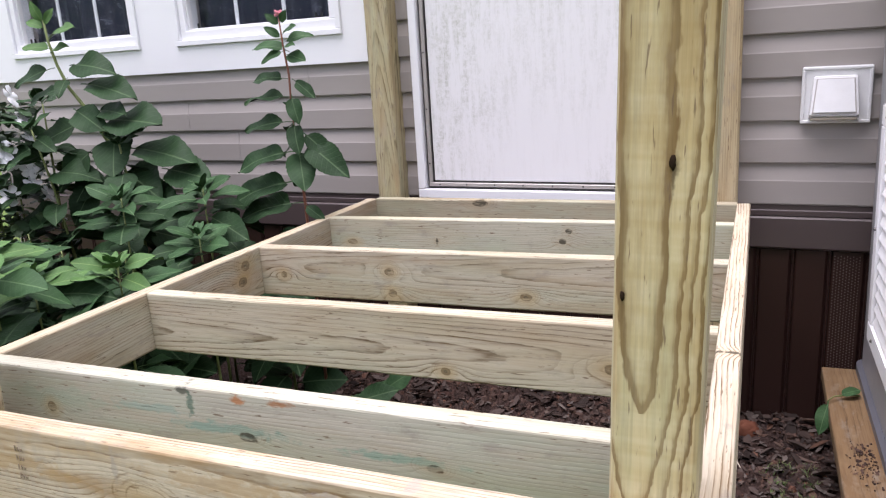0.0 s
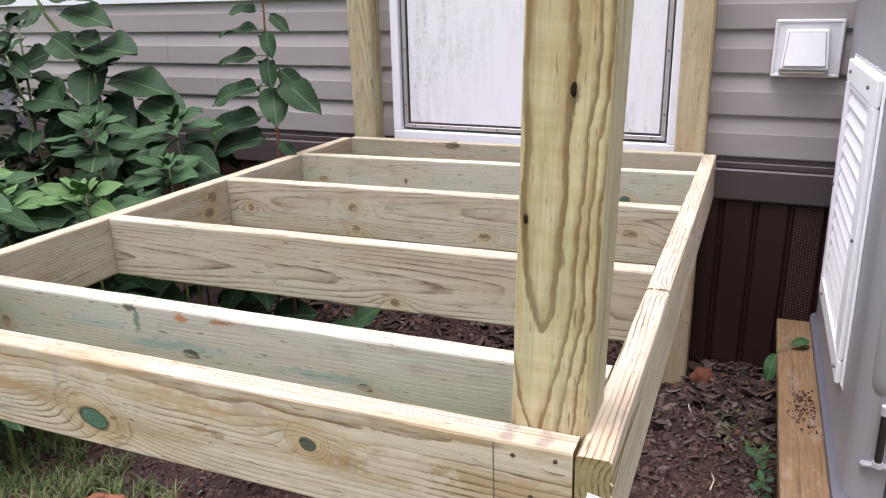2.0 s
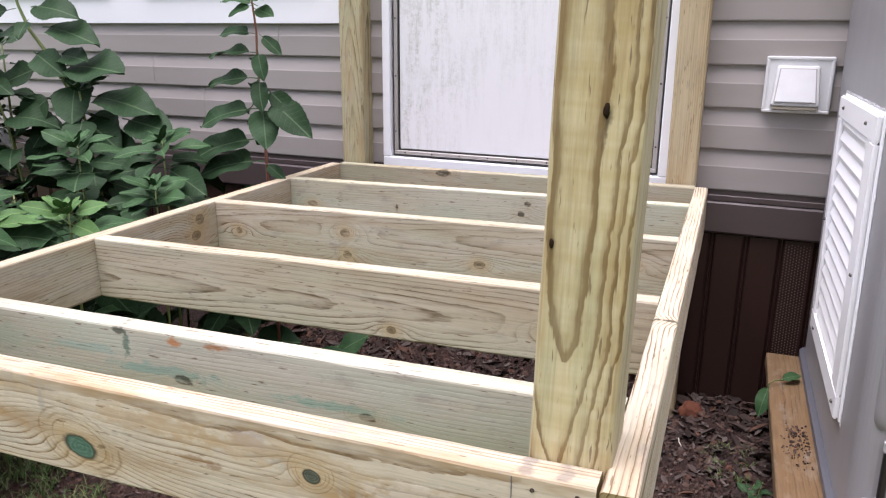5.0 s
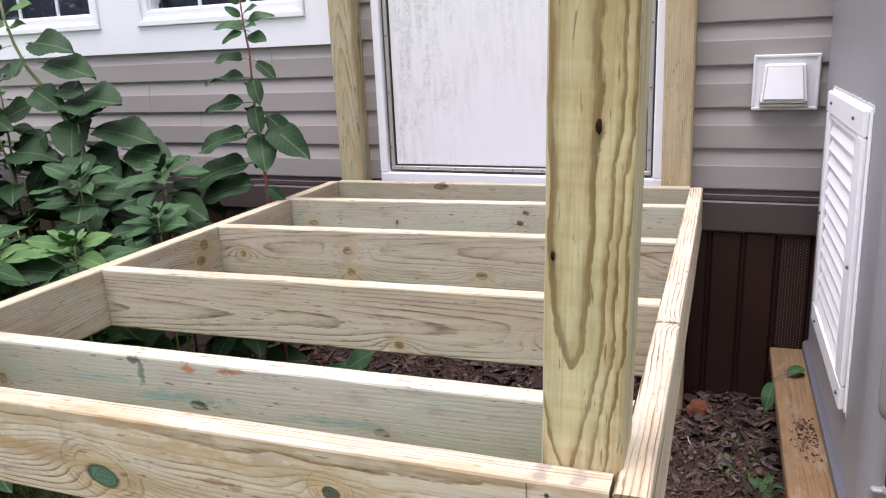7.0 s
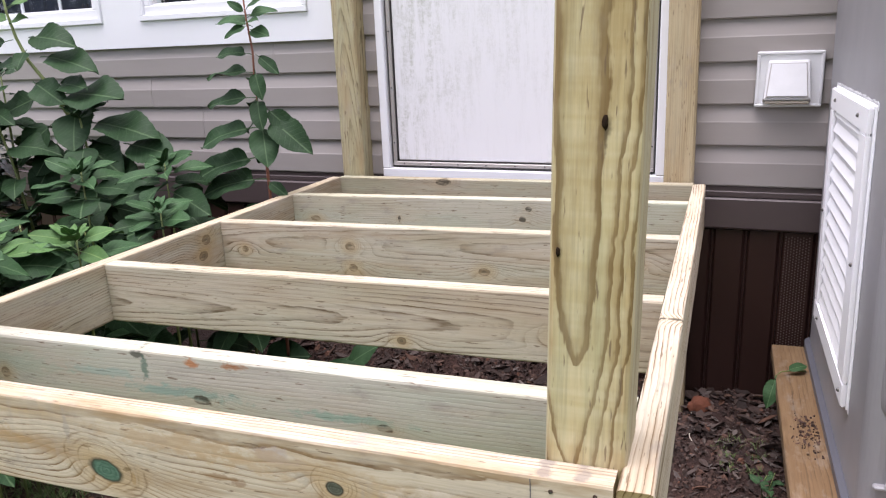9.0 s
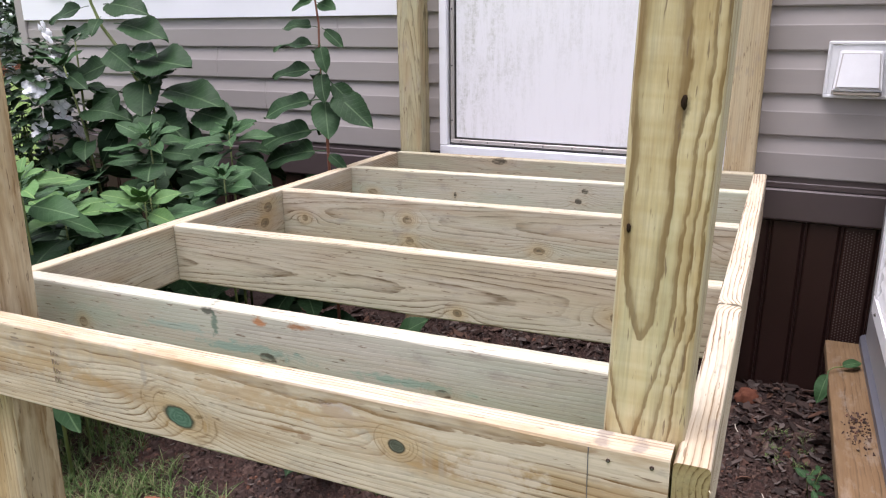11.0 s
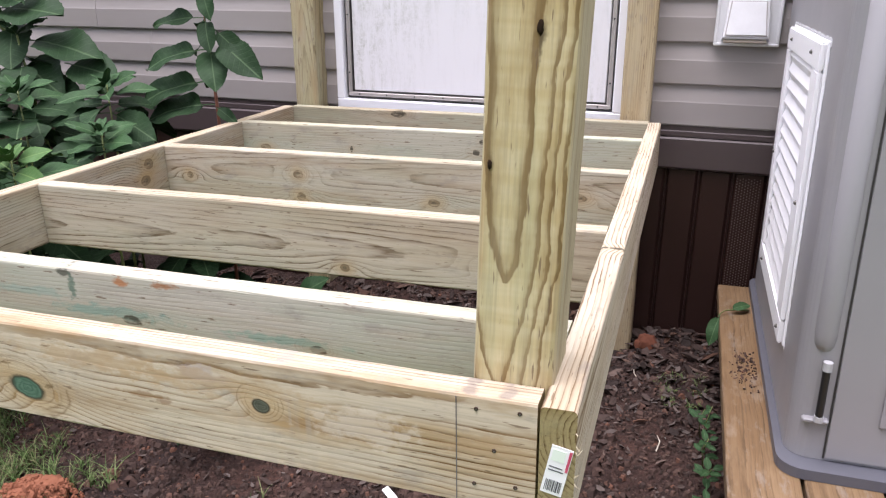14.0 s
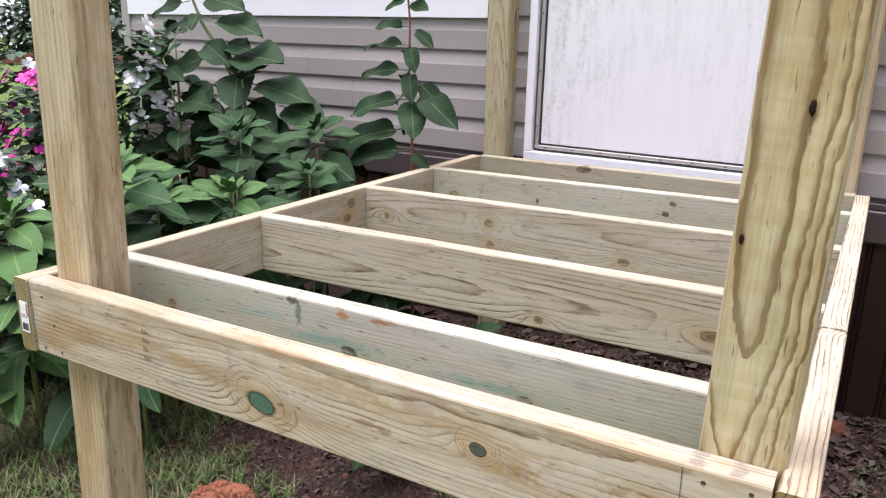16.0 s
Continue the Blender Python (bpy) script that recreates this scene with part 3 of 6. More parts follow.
# ---------- windows ----------
surround = thing("window_trim", "flat white boards round two windows", "trim", HOUSE, kind="structure")
for lo_, hi_ in (((TX0, TZ0), (TX1, WZ0)), ((TX0, WZ1), (TX1, TZ1)), ((TX0, WZ0), (WINS[0][0], WZ1)), ((WINS[0][1], WZ0), (WINS[1][0], WZ1)), ((WINS[1][1], WZ0), (TX1, WZ1))):
    part("trim_board", box_bm((lo_[0], -0.026, lo_[1]), (hi_[0], 0.0, hi_[1])), WHITE, surround)
for i, (a, b) in enumerate(WINS):
    win = thing("window_%d" % (i + 1), "white vinyl window with thin grille bars, dark inside", "window", HOUSE, kind="structure")
    part("window_frame", ring_bm(a + 0.001, b - 0.001, WZ0 + 0.001, WZ1, 0.022, -0.036, 0.09, 0.002), WHITE, win)
    part("sash", ring_bm(a + 0.024, b - 0.024, WZ0 + 0.024, WZ1 - 0.024, 0.030, -0.024, 0.06, 0.002, 0.036), WHITE, win)
    part("glazing_bead", ring_bm(a + 0.0545, b - 0.0545, WZ0 + 0.0605, WZ1 - 0.0545, 0.008, -0.008, 0.05, 0.001), WHITE_WORN, win)
    g = part("pane", box_bm((a + 0.060, 0.012, WZ0 + 0.066), (b - 0.060, 0.016, WZ1 - 0.060)), GLASS, win)
    g.visible_shadow = False
    for k in (1, 2):
        mx = a + 0.055 + (b - a - 0.11) * k / 3
        part("grille_bar", box_bm((mx - 0.008, 0.022, WZ0 + 0.064), (mx + 0.008, 0.030, WZ1 - 0.06), 0.002), WHITE_WORN, win)
    for lx in (a + 0.115, b - 0.115):
        bm = bmesh.new()
        for lo_, hi_ in (((-0.015, -0.004, 0), (-0.011, 0.004, 0.020)), ((0.011, -0.004, 0), (0.015, 0.004, 0.020)), ((-0.011, -0.004, 0.0), (0.011, 0.004, 0.004))):
            boxes(bm, lo_, hi_)
        part("tilt_latch", bm, BLACK, win, "small black latch", Matrix.Translation((lx, 0.001, WZ0 + 0.068)))
    # folded dark sheet behind the glass, its colour standing in for the unlit room
    bm = bmesh.new()
    cols = [(a + 0.03 + (b - a - 0.06) * k / 48, 0.10 + 0.012 * math.sin(k * 1.1) + 0.006 * math.sin(k * 2.7)) for k in range(49)]
    front = [[bm.verts.new((px, py + dy, pz)) for px, py in cols] for dy in (0, 0.004) for pz in (WZ0 - 0.05, WZ1 + 0.05)]
    for r0, r1 in ((front[0], front[1]), (front[2], front[3])):
        for k in range(48):
            bm.faces.new((r0[k], r0[k + 1], r1[k + 1], r1[k]))
    part("curtain", bm, ROOM_DARK, win, "dark blue sheet standing in for the unlit room", smooth=True)

# ---------- dryer vent ----------
vent = thing("dryer_vent", "white plastic dryer vent hood on the siding", "vent", HOUSE)
VX0, VX1, VZ0, VZ1 = 0.116, 0.300, 0.832, 0.996
bm = bmesh.new()
boxes(bm, (VX0, -0.030, VZ0), (VX1, -0.014, VZ1))
bmesh.ops.bevel(bm, geom=bm.edges[:], offset=0.004, segments=2, affect="EDGES")
part("flange", bm, WHITE_WORN, vent)
part("flange_lip", ring_bm(VX0 + 0.001, VX1 - 0.001, VZ0 + 0.001, VZ1 - 0.001, 0.009, -0.034, -0.029, 0.002), WHITE_WORN, vent)
bm = bmesh.new()
cx = (VX0 + VX1) / 2 - 0.004
back = [bm.verts.new(p) for p in ((cx - 0.067, -0.0295, VZ0 + 0.010), (cx + 0.067, -0.0295, VZ0 + 0.010), (cx + 0.057, -0.0295, VZ1 - 0.026), (cx - 0.057, -0.0295, VZ1 - 0.026))]
fr = [bm.verts.new(p) for p in ((cx - 0.063, -0.068, VZ0 + 0.026), (cx + 0.063, -0.068, VZ0 + 0.026), (cx + 0.054, -0.042, VZ1 - 0.030), (cx - 0.054, -0.042, VZ1 - 0.030))]
bm.faces.new(back), bm.faces.new(fr)
for i in range(4):
    j = (i + 1) % 4
    bm.faces.new((back[i], back[j], fr[j], fr[i]))
bmesh.ops.recalc_face_normals(bm, faces=bm.faces[:])
bmesh.ops.bevel(bm, geom=bm.edges[:], offset=0.003, segments=2, affect="EDGES")
part("hood", bm, WHITE_WORN, vent, "sloping louvre hood with dust on it")
bm = bmesh.new()
fl = [Vector((cx - 0.054, -0.0675, VZ0 + 0.034)), Vector((cx + 0.054, -0.0675, VZ0 + 0.034)), Vector((cx + 0.046, -0.0445, VZ1 - 0.038)), Vector((cx - 0.046, -0.0445, VZ1 - 0.038))]
a4 = [bm.verts.new(p) for p in fl]
b4 = [bm.verts.new(p + Vector((0, -0.004, 0.002))) for p in fl]
bm.faces.new(b4)
for i in range(4):
    bm.faces.new((a4[i], a4[(i + 1) % 4], b4[(i + 1) % 4], b4[i]))
part("flap", bm, WHITE_WORN, vent)
mid_fl = sum(fl, Vector()) / 4
edge_fl = [mid_fl + (p - mid_fl) * 1.07 + Vector((0, -0.0008, 0.0004)) for p in fl]
bm = bmesh.new()
for i in range(4):
    j = (i + 1) % 4
    bm.faces.new([bm.verts.new(p) for p in (edge_fl[i], edge_fl[j], fl[j] + Vector((0, -0.0008, 0.0004)), fl[i] + Vector((0, -0.0008, 0.0004)))])
part("flap_gap", bm, ALU, vent, "dusty gap round the flap")
part("lower_edge", box_bm((cx - 0.060, -0.062, VZ0 + 0.012), (cx + 0.060, -0.030, VZ0 + 0.020), 0.002), STONE, vent, "dusty lower opening")

# ---------- deck frame ----------
TOP, DEEP, THICK = 0.60, 0.140, 0.038
deck = thing("deck_frame", "unfinished treated-pine deck frame with posts, no boards laid yet", "deck frame")


def plank_mesh(length, deep=DEEP, thick=THICK, wear=0.0012, seed=0):
    """A sawn board along X, eased edges, slightly bowed and uneven."""
    bm = bmesh.new()
    rnd = random.Random(seed)
    n = max(8, int(length / 0.06))
    e = 0.004
    prof = [(-thick / 2, -deep / 2 + e), (-thick / 2 + e, -deep / 2), (thick / 2 - e, -deep / 2), (thick / 2, -deep / 2 + e),
            (thick / 2, deep / 2 - e), (thick / 2 - e * 0.3, deep / 2 - e * 0.3), (thick / 2 - e, deep / 2), (-thick / 2 + e, deep / 2), (-thick / 2 + e * 0.3, deep / 2 - e * 0.3), (-thick / 2, deep / 2 - e)]
    rows = []
    ph = rnd.random() * 6
    for i in range(n + 1):
        x = -length / 2 + length * i / n
        bow = 0.0012 * math.sin(ph + 2.2 * i / n)
        rows.append([bm.verts.new((x, y + bow + rnd.uniform(-wear, wear) * 0.3, z + rnd.uniform(-wear, wear) * 0.4)) for y, z in prof])
    k = len(prof)
    for r0, r1 in zip(rows, rows[1:]):
        for j in range(k):
            bm.faces.new((r0[j], r0[(j + 1) % k], r1[(j + 1) % k], r1[j]))
    bm.faces.new(rows[0][::-1])
    bm.faces.new(rows[-1])
    return bm


def board(name, a, b, material, label="", seed=0):
    """A board on edge whose top's middle line runs from a to b."""
    m, length = turn_x((a[0], a[1], TOP - DEEP / 2), (b[0], b[1], TOP - DEEP / 2))
    return part(name, plank_mesh(length, seed=seed), material, deck, label, m, smooth=False)


RX0, RX1 = -1.283, -0.0405
mid = (RX0 + RX1) / 2
zc = TOP - DEEP / 2
rim_wood = wood("rim_pine", (0.055, 0.064), (0.004, -0.010), 0.0062, early=(0.610, 0.520, 0.392), late=(0.195, 0.108, 0.042), green=0.05, contrast=1.1, seed=2.0, worn=0.95, wobble=0.0055, chatter=0.6,
                knots=[(-0.729 - mid, 0.505 - zc, 0.032, 0.0185, "green", -16), (-0.370 - mid, 0.540 - zc, 0.0140, 0.0105, "grey", -12)],
                spots=[(-0.60 - mid, 0.565 - zc, 0.17, 0.020, (0.40, 0.265, 0.135), 0.50), (-0.545 - mid, 0.527 - zc, 0.060, 0.0055, (0.25, 0.145, 0.07), 0.65), (-0.508 - mid, 0.522 - zc, 0.018, 0.006, (0.22, 0.12, 0.06), 0.6),
                       (-0.45 - mid, 0.572 - zc, 0.05, 0.016, (0.38, 0.32, 0.31), 0.6), (-0.79 - mid, 0.565 - zc, 0.007, 0.032, (0.36, 0.31, 0.26), 0.65), (-0.755 - mid, 0.540 - zc, 0.002, 0.014, (0.30, 0.24, 0.17), 0.7),
                       (-0.44 - mid, 0.560 - zc, 0.16, 0.024, (0.42, 0.29, 0.155), 0.5), (-1.02 - mid, 0.540 - zc, 0.15, 0.017, (0.40, 0.275, 0.14), 0.6), (-0.90 - mid, 0.530 - zc, 0.07, 0.010, (0.38, 0.25, 0.12), 0.55),
                       (-0.693 - mid, 0.513 - zc, 0.010, 0.006, (0.05, 0.035, 0.025), 0.9), (-0.684 - mid, 0.500 - zc, 0.005, 0.013, (0.30, 0.19, 0.09), 0.7), (-0.345 - mid, 0.520 - zc, 0.022, 0.005, (0.42, 0.28, 0.14), 0.6),
                       (-0.09 - mid, 0.535 - zc, 0.06, 0.024, (0.38, 0.26, 0.14), 0.55), (-0.24 - mid, 0.535 - zc, 0.09, 0.03, (0.62, 0.55, 0.46), 0.5),
                       (-0.115 - mid, 0.601 - zc, 0.012, 0.003, (0.16, 0.14, 0.13), 0.6), (-0.075 - mid, 0.601 - zc, 0.012, 0.003, (0.18, 0.16, 0.15), 0.55), (-0.34 - mid, 0.601 - zc, 0.014, 0.003, (0.30, 0.28, 0.26), 0.5)])
rim = board("rim_board", (RX0, 0.019), (RX1, 0.019), rim_wood, "knotty pine rim board with two green knots", 1)
side_wood = wood("side_pine", (-0.045, 0.045), (0.006, 0.004), 0.0066, early=(0.600, 0.515, 0.395), late=(0.175, 0.100, 0.042), green=0.12, contrast=1.35, wobble=0.006, seed=5.0, knots=[(0.508 - 0.85, 0.068, 0.005, 0.006, "dark")])
side_r = board("side_board", (-0.019, -0.002), (-0.019, 1.700), side_wood, "", 2)
left_wood = wood("left_pine", (-0.05, -0.04), (0.01, 0.03), 0.0056, early=(0.540, 0.465, 0.350), late=(0.160, 0.102, 0.050), wobble=0.004, green=0.3, contrast=1.0, worn=0.5, seed=8.0,
                 knots=[(0.956 - 0.873, 0.034, 0.020, 0.017, "brown"), (0.936 - 0.873, -0.008, 0.018, 0.015, "brown")])
side_l = board("side_board", (-1.304, -0.003), (-1.304, 1.750), left_wood, "", 3)
JX0, JX1 = -1.2845, -0.0385
jm = (JX0 + JX1) / 2
j5_wood = wood("joist_pine_a", (0.06, 0.12), (0.01, 0.012), 0.0050, early=(0.520, 0.490, 0.400), late=(0.240, 0.205, 0.130), green=0.75, contrast=0.37, seed=11.0,
               knots=[(-0.705 - jm, 0.527 - zc, 0.020, 0.010, "dark"), (-0.389 - jm, 0.522 - zc, 0.015, 0.007, "dark"), (-1.128 - jm, 0.529 - zc, 0.012, 0.010, "brown")],
               spots=[(-0.822 - jm, 0.592 - zc, 0.016, 0.010, (0.07, 0.075, 0.055), 0.85), (-0.812 - jm, 0.570 - zc, 0.011, 0.026, (0.10, 0.165, 0.12), 0.8), (-0.718 - jm, 0.588 - zc, 0.022, 0.010, (0.42, 0.17, 0.06), 0.85), (-0.635 - jm, 0.590 - zc, 0.03, 0.008, (0.34, 0.14, 0.05), 0.75),
                      (-0.74 - jm, 0.535 - zc, 0.16, 0.013, (0.17, 0.33, 0.28), 0.6), (-0.90 - jm, 0.555 - zc, 0.10, 0.012, (0.22, 0.36, 0.31), 0.45), (-0.45 - jm, 0.53 - zc, 0.12, 0.010, (0.18, 0.33, 0.26), 0.6), (-1.10 - jm, 0.55 - zc, 0.14, 0.03, (0.30, 0.38, 0.28), 0.35)])
j4_wood = wood("joist_pine_b", (0.046, -0.012), (0.022, 0.012), 0.0060, early=(0.555, 0.490, 0.375), late=(0.150, 0.097, 0.050), green=0.28, contrast=1.0, wobble=0.0032, grey=0.7, seed=14.0,
               knots=[(-0.542 - jm, 0.480 - zc, 0.012, 0.009, "brown"), (-0.21 - jm, 0.515 - zc, 0.022, 0.013, "brown")])
j3_wood = wood("joist_pine_c", (0.05, 0.02), (-0.018, 0.012), 0.0056, early=(0.545, 0.480, 0.370), late=(0.150, 0.097, 0.050), wobble=0.004, green=0.3, contrast=1.0, worn=0.45, seed=17.0,
               knots=[(-1.210 - jm, 0.522 - zc, 0.012, 0.010, "brown"), (-0.876 - jm, 0.544 - zc, 0.015, 0.012, "brown"), (-0.872 - jm, 0.484 - zc, 0.015, 0.012, "brown"), (-0.504 - jm, 0.494 - zc, 0.018, 0.011, "brown"), (-0.146 - jm, 0.534 - zc, 0.020, 0.012, "brown")])
j2_wood = wood("joist_pine_d", (0.06, 0.10), (0.008, 0.01), 0.0050, early=(0.545, 0.515, 0.400), late=(0.230, 0.190, 0.110), green=0.7, contrast=0.55, seed=20.0,
               knots=[(-0.503 - jm, 0.540 - zc, 0.014, 0.010, "dark"), (-0.486 - jm, 0.572 - zc, 0.010, 0.008, "dark"), (-0.903 - jm, 0.530 - zc, 0.005, 0.010, "dark"), (-0.221 - jm, 0.515 - zc, 0.016, 0.012, "green"), (-1.205 - jm, 0.522 - zc, 0.02, 0.009, "brown")])
led_wood = wood("ledger_pine", (0.05, -0.03), (0.014, -0.012), 0.0052, early=(0.430, 0.365, 0.260), late=(0.173, 0.116, 0.062), green=0.4, seed=23.0, knots=[(-0.868 - jm, 0.589 - zc, 0.030, 0.013, "dark")])
joists = []
for y, mat, s in ((0.180, j5_wood, 4), (0.590, j4_wood, 5), (1.026, j3_wood, 6), (1.412, j2_wood, 7)):
    joists.append(board("joist", (JX0, y + THICK / 2), (JX1, y + THICK / 2), mat, "", s))
board("ledger_board", (JX0, 1.765), (JX1, 1.708), led_wood, "darker pine ledger with a loose black knot", 8)


def post(a, b, material, label, twist=0.0, size=0.089, seed=0, start=0.0):
    """A square post whose axis runs from a up to b, twisting by so many degrees."""
    a, b = Vector(a), Vector(b)
    length = (b - a).length
    bm = bmesh.new()
    h, e = size / 2, 0.006
    prof = [(-h, -h + e), (-h + e * 0.3, -h + e * 0.3), (-h + e, -h), (h - e, -h), (h - e * 0.3, -h + e * 0.3), (h, -h + e), (h, h - e), (h - e, h), (-h + e, h), (-h, h - e)]
    rnd = random.Random(seed)
    rows = []
    n = 40
    for i in range(n + 1):
        f = i / n
        t = radians(start + twist * f)
        rows.append([bm.verts.new((-length / 2 + length * f, *(Matrix.Rotation(t, 2) @ Vector((y + rnd.uniform(-1, 1) * 0.0004, z))))) for y, z in prof])
    k = len(prof)
    for r0, r1 in zip(rows, rows[1:]):
        for j in range(k):
            bm.faces.new((r0[j], r0[(j + 1) % k], r1[(j + 1) % k], r1[j]))
    bm.faces.new(rows[0][::-1]), bm.faces.new(rows[-1])
    m, _ = turn_x(a, b, (0, -1, 0))   # local Z towards the viewer's side of the deck, local Y to the right
    return part("post", bm, material, deck, label, m)


# length runs along local X (upwards); local Z faces out of the deck's front
def arched(n, x, y, z, col, wob):
    """Bold arched growth rings on the post's front face, on top of the plain grain."""
    lat = n.m("ADD", n.m("DIVIDE", n.m("SUBTRACT", 0.0445, y), 0.089), n.m("MULTIPLY", wob, 14.0))   # 0 at the left edge, 1 at the right
    bend = n.m("MULTIPLY", n.m("SUBTRACT", n.noise(n.join(n.m("MULTIPLY", x, 9.0), n.m("MULTIPLY", y, 12.0), 0.0), 1.0, 4), 0.5), 0.34)
    a = n.m("ABSOLUTE", n.m("SUBTRACT", n.m("SUBTRACT", lat, 0.31), bend))
    face = n.m("GREATER_THAN", z, 0.0405)
    total = None
    tear = n.m("MULTIPLY", n.m("SUBTRACT", n.noise(n.scale(n.join(x, y, z), (24, 420, 420), (2, 9, 1)), 1.0, 3), 0.5), 0.05)
    # height of the tip, half width far up, how fast the arms open, thickness
    for tip, wide, opens, thick in ((-0.287, 0.265, 24.0, 0.105), (-0.42, 0.52, 8.0, 0.055), (-0.50, 0.66, 6.0, 0.050), (-0.56, 0.75, 6.0, 0.042), (0.20, 0.13, 16.0, 0.05)):
        up = n.m("MAXIMUM", n.m("SUBTRACT", x, tip), 0.0)
        arm = n.m("MULTIPLY", n.m("SUBTRACT", 1.0, n.m("EXPONENT", n.m("MULTIPLY", up, -opens))), wide)
        off = n.m("SUBTRACT", arm, a)
        # crisp outside, broken into short streaks inside
        line = n.m("MULTIPLY", n.ramp(n.m("ADD", n.m("DIVIDE", n.m("ADD", off, tear), thick * 4), 0.5), [(0.42, 0.0), (0.47, 1.0), (0.60, 0.9), (0.68, 0.35), (0.80, 0.12), (1.0, 0.0)]), n.m("GREATER_THAN", up, 0.0))
        total = line if total is None else n.m("MAXIMUM", total, line)
    fade = n.ramp(n.noise(n.scale(n.join(x, y, z), (7, 40, 40), (5, 5, 2)), 1.0, 3), [(0.30, 0.70), (0.55, 1.0)])
    total = n.m("MULTIPLY", total, fade)
    chatter = n.ramp(n.noise(n.scale(n.join(x, y, z), (60, 5, 5)), 1.0, 2), [(0.35, 0.0), (0.7, 1.0)])
    plainface = n.mix(n.m("MULTIPLY", chatter, 0.85), (0.53, 0.425, 0.225), (0.63, 0.54, 0.335))
    greeny = n.ramp(n.noise(n.scale(n.join(x, y, z), (4, 30, 30)), 1.0, 3), [(0.4, 0.0), (0.65, 0.55)])
    plainface = n.mix(greeny, plainface, (0.45, 0.42, 0.24))
    stain = n.ramp(n.noise(n.scale(n.join(x, y, z), (5, 26, 26), (3, 1, 0)), 1.0, 5, 0.65), [(0.44, 0.0), (0.62, 0.62)])
    plainface = n.mix(stain, plainface, (0.36, 0.25, 0.10))
    # brown sap along the edges of the face, dark cracks below the two knots
    edge_ = n.m("MULTIPLY", n.ramp(n.m("ABSOLUTE", n.m("SUBTRACT", lat, 0.5)), [(0.36, 0.0), (0.47, 1.0)]), n.ramp(n.noise(n.scale(n.join(x, y, z), (6, 20, 20), (1, 7, 4)), 1.0, 4), [(0.42, 0.0), (0.58, 0.75)]))
    plainface = n.mix(edge_, plainface, (0.34, 0.21, 0.075))
    for hx_, hl_, ln_, wd_ in ((-0.045, 0.595, 0.024, 0.030), (-0.175, 0.115, 0.022, 0.026), (-0.035, 0.59, 0.016, 0.075), (-0.162, 0.11, 0.014, 0.055)):
        du, dv = n.m("DIVIDE", n.m("SUBTRACT", x, hx_), ln_), n.m("DIVIDE", n.m("SUBTRACT", lat, hl_), wd_)
        dk = n.m("ADD", n.m("SQRT", n.m("ADD", n.m("MULTIPLY", du, du), n.m("MULTIPLY", dv, dv))), n.m("MULTIPLY", n.m("SUBTRACT", n.noise(n.join(x, y, z), 220, 3), 0.5), 0.9))
        plainface = n.mix(n.ramp(dk, [(0.35, 0.8), (1.0, 0.0)]), plainface, (0.10, 0.065, 0.03))
    front = n.mix(n.m("MULTIPLY", total, 0.92), plainface, (0.165, 0.092, 0.026))
    return n.mix(face, col, front)


# post axis: height 1.0 at local X = 0; local Y points left
fr_wood = wood("post_pine_a", (0.12, -0.02), (0.0, 0.004), 0.0080, early=(0.496, 0.421, 0.272), late=(0.223, 0.136, 0.046), green=0.08, grey=0.3, worn=0.15, contrast=0.88, wobble=0.004, seed=31.0, grain=(arched,))
fl_wood = wood("post_pine_b", (0.20, 0.02), (0.0, 0.01), 0.0095, early=(0.62, 0.505, 0.330), late=(0.290, 0.180, 0.080), green=0.12, grey=0.4, contrast=0.95, worn=0.85, seed=35.0)
bl_wood = wood("post_pine_c", (0.0, 0.0), (0.012, -0.06), 0.0080, early=(0.50, 0.435, 0.265), late=(0.160, 0.112, 0.045), green=0.35, contrast=1.0, worn=0.5, seed=39.0)
br_wood = wood("post_pine_d", (0.30, 0.0), (0.0, 0.01), 0.0065, early=(0.530, 0.430, 0.268), late=(0.290, 0.195, 0.090), green=0.1, contrast=0.66, seed=43.0)
post((-0.107, 0.084, -0.30), (-0.020, 0.084, 2.30), fr_wood, "pale green post with bold brown arched grain")
post((-1.262, 0.086, -0.30), (-1.135, 0.086, 2.30), fl_wood, "straight-grained twisted pine post", twist=24.0, start=-2.0)
post((-1.262, 1.842, -0.30), (-1.238, 1.842, 2.30), bl_wood, "pale green pine post against the siding")
post((-0.090, 1.786, -0.30), (-0.075, 1.786, 2.30), br_wood, "yellow straight-grained pine post against the siding")

# two small open knots on the front post
for x, z, r in ((-0.0565, 0.969, 0.0034), (-0.1035, 0.838, 0.0024)):
    bm = bmesh.new()
    bmesh.ops.create_icosphere(bm, subdivisions=2, radius=1.0, matrix=Matrix.Diagonal((r, 0.0020, r * 2.0, 1)))
    for v_ in bm.verts:
        v_.co *= 1 + 0.6 * noise.noise(v_.co * 500)
    part("knot", bm, KNOT, deck, "dark open knot", Matrix.Translation((x, 0.0395, z)), smooth=True)

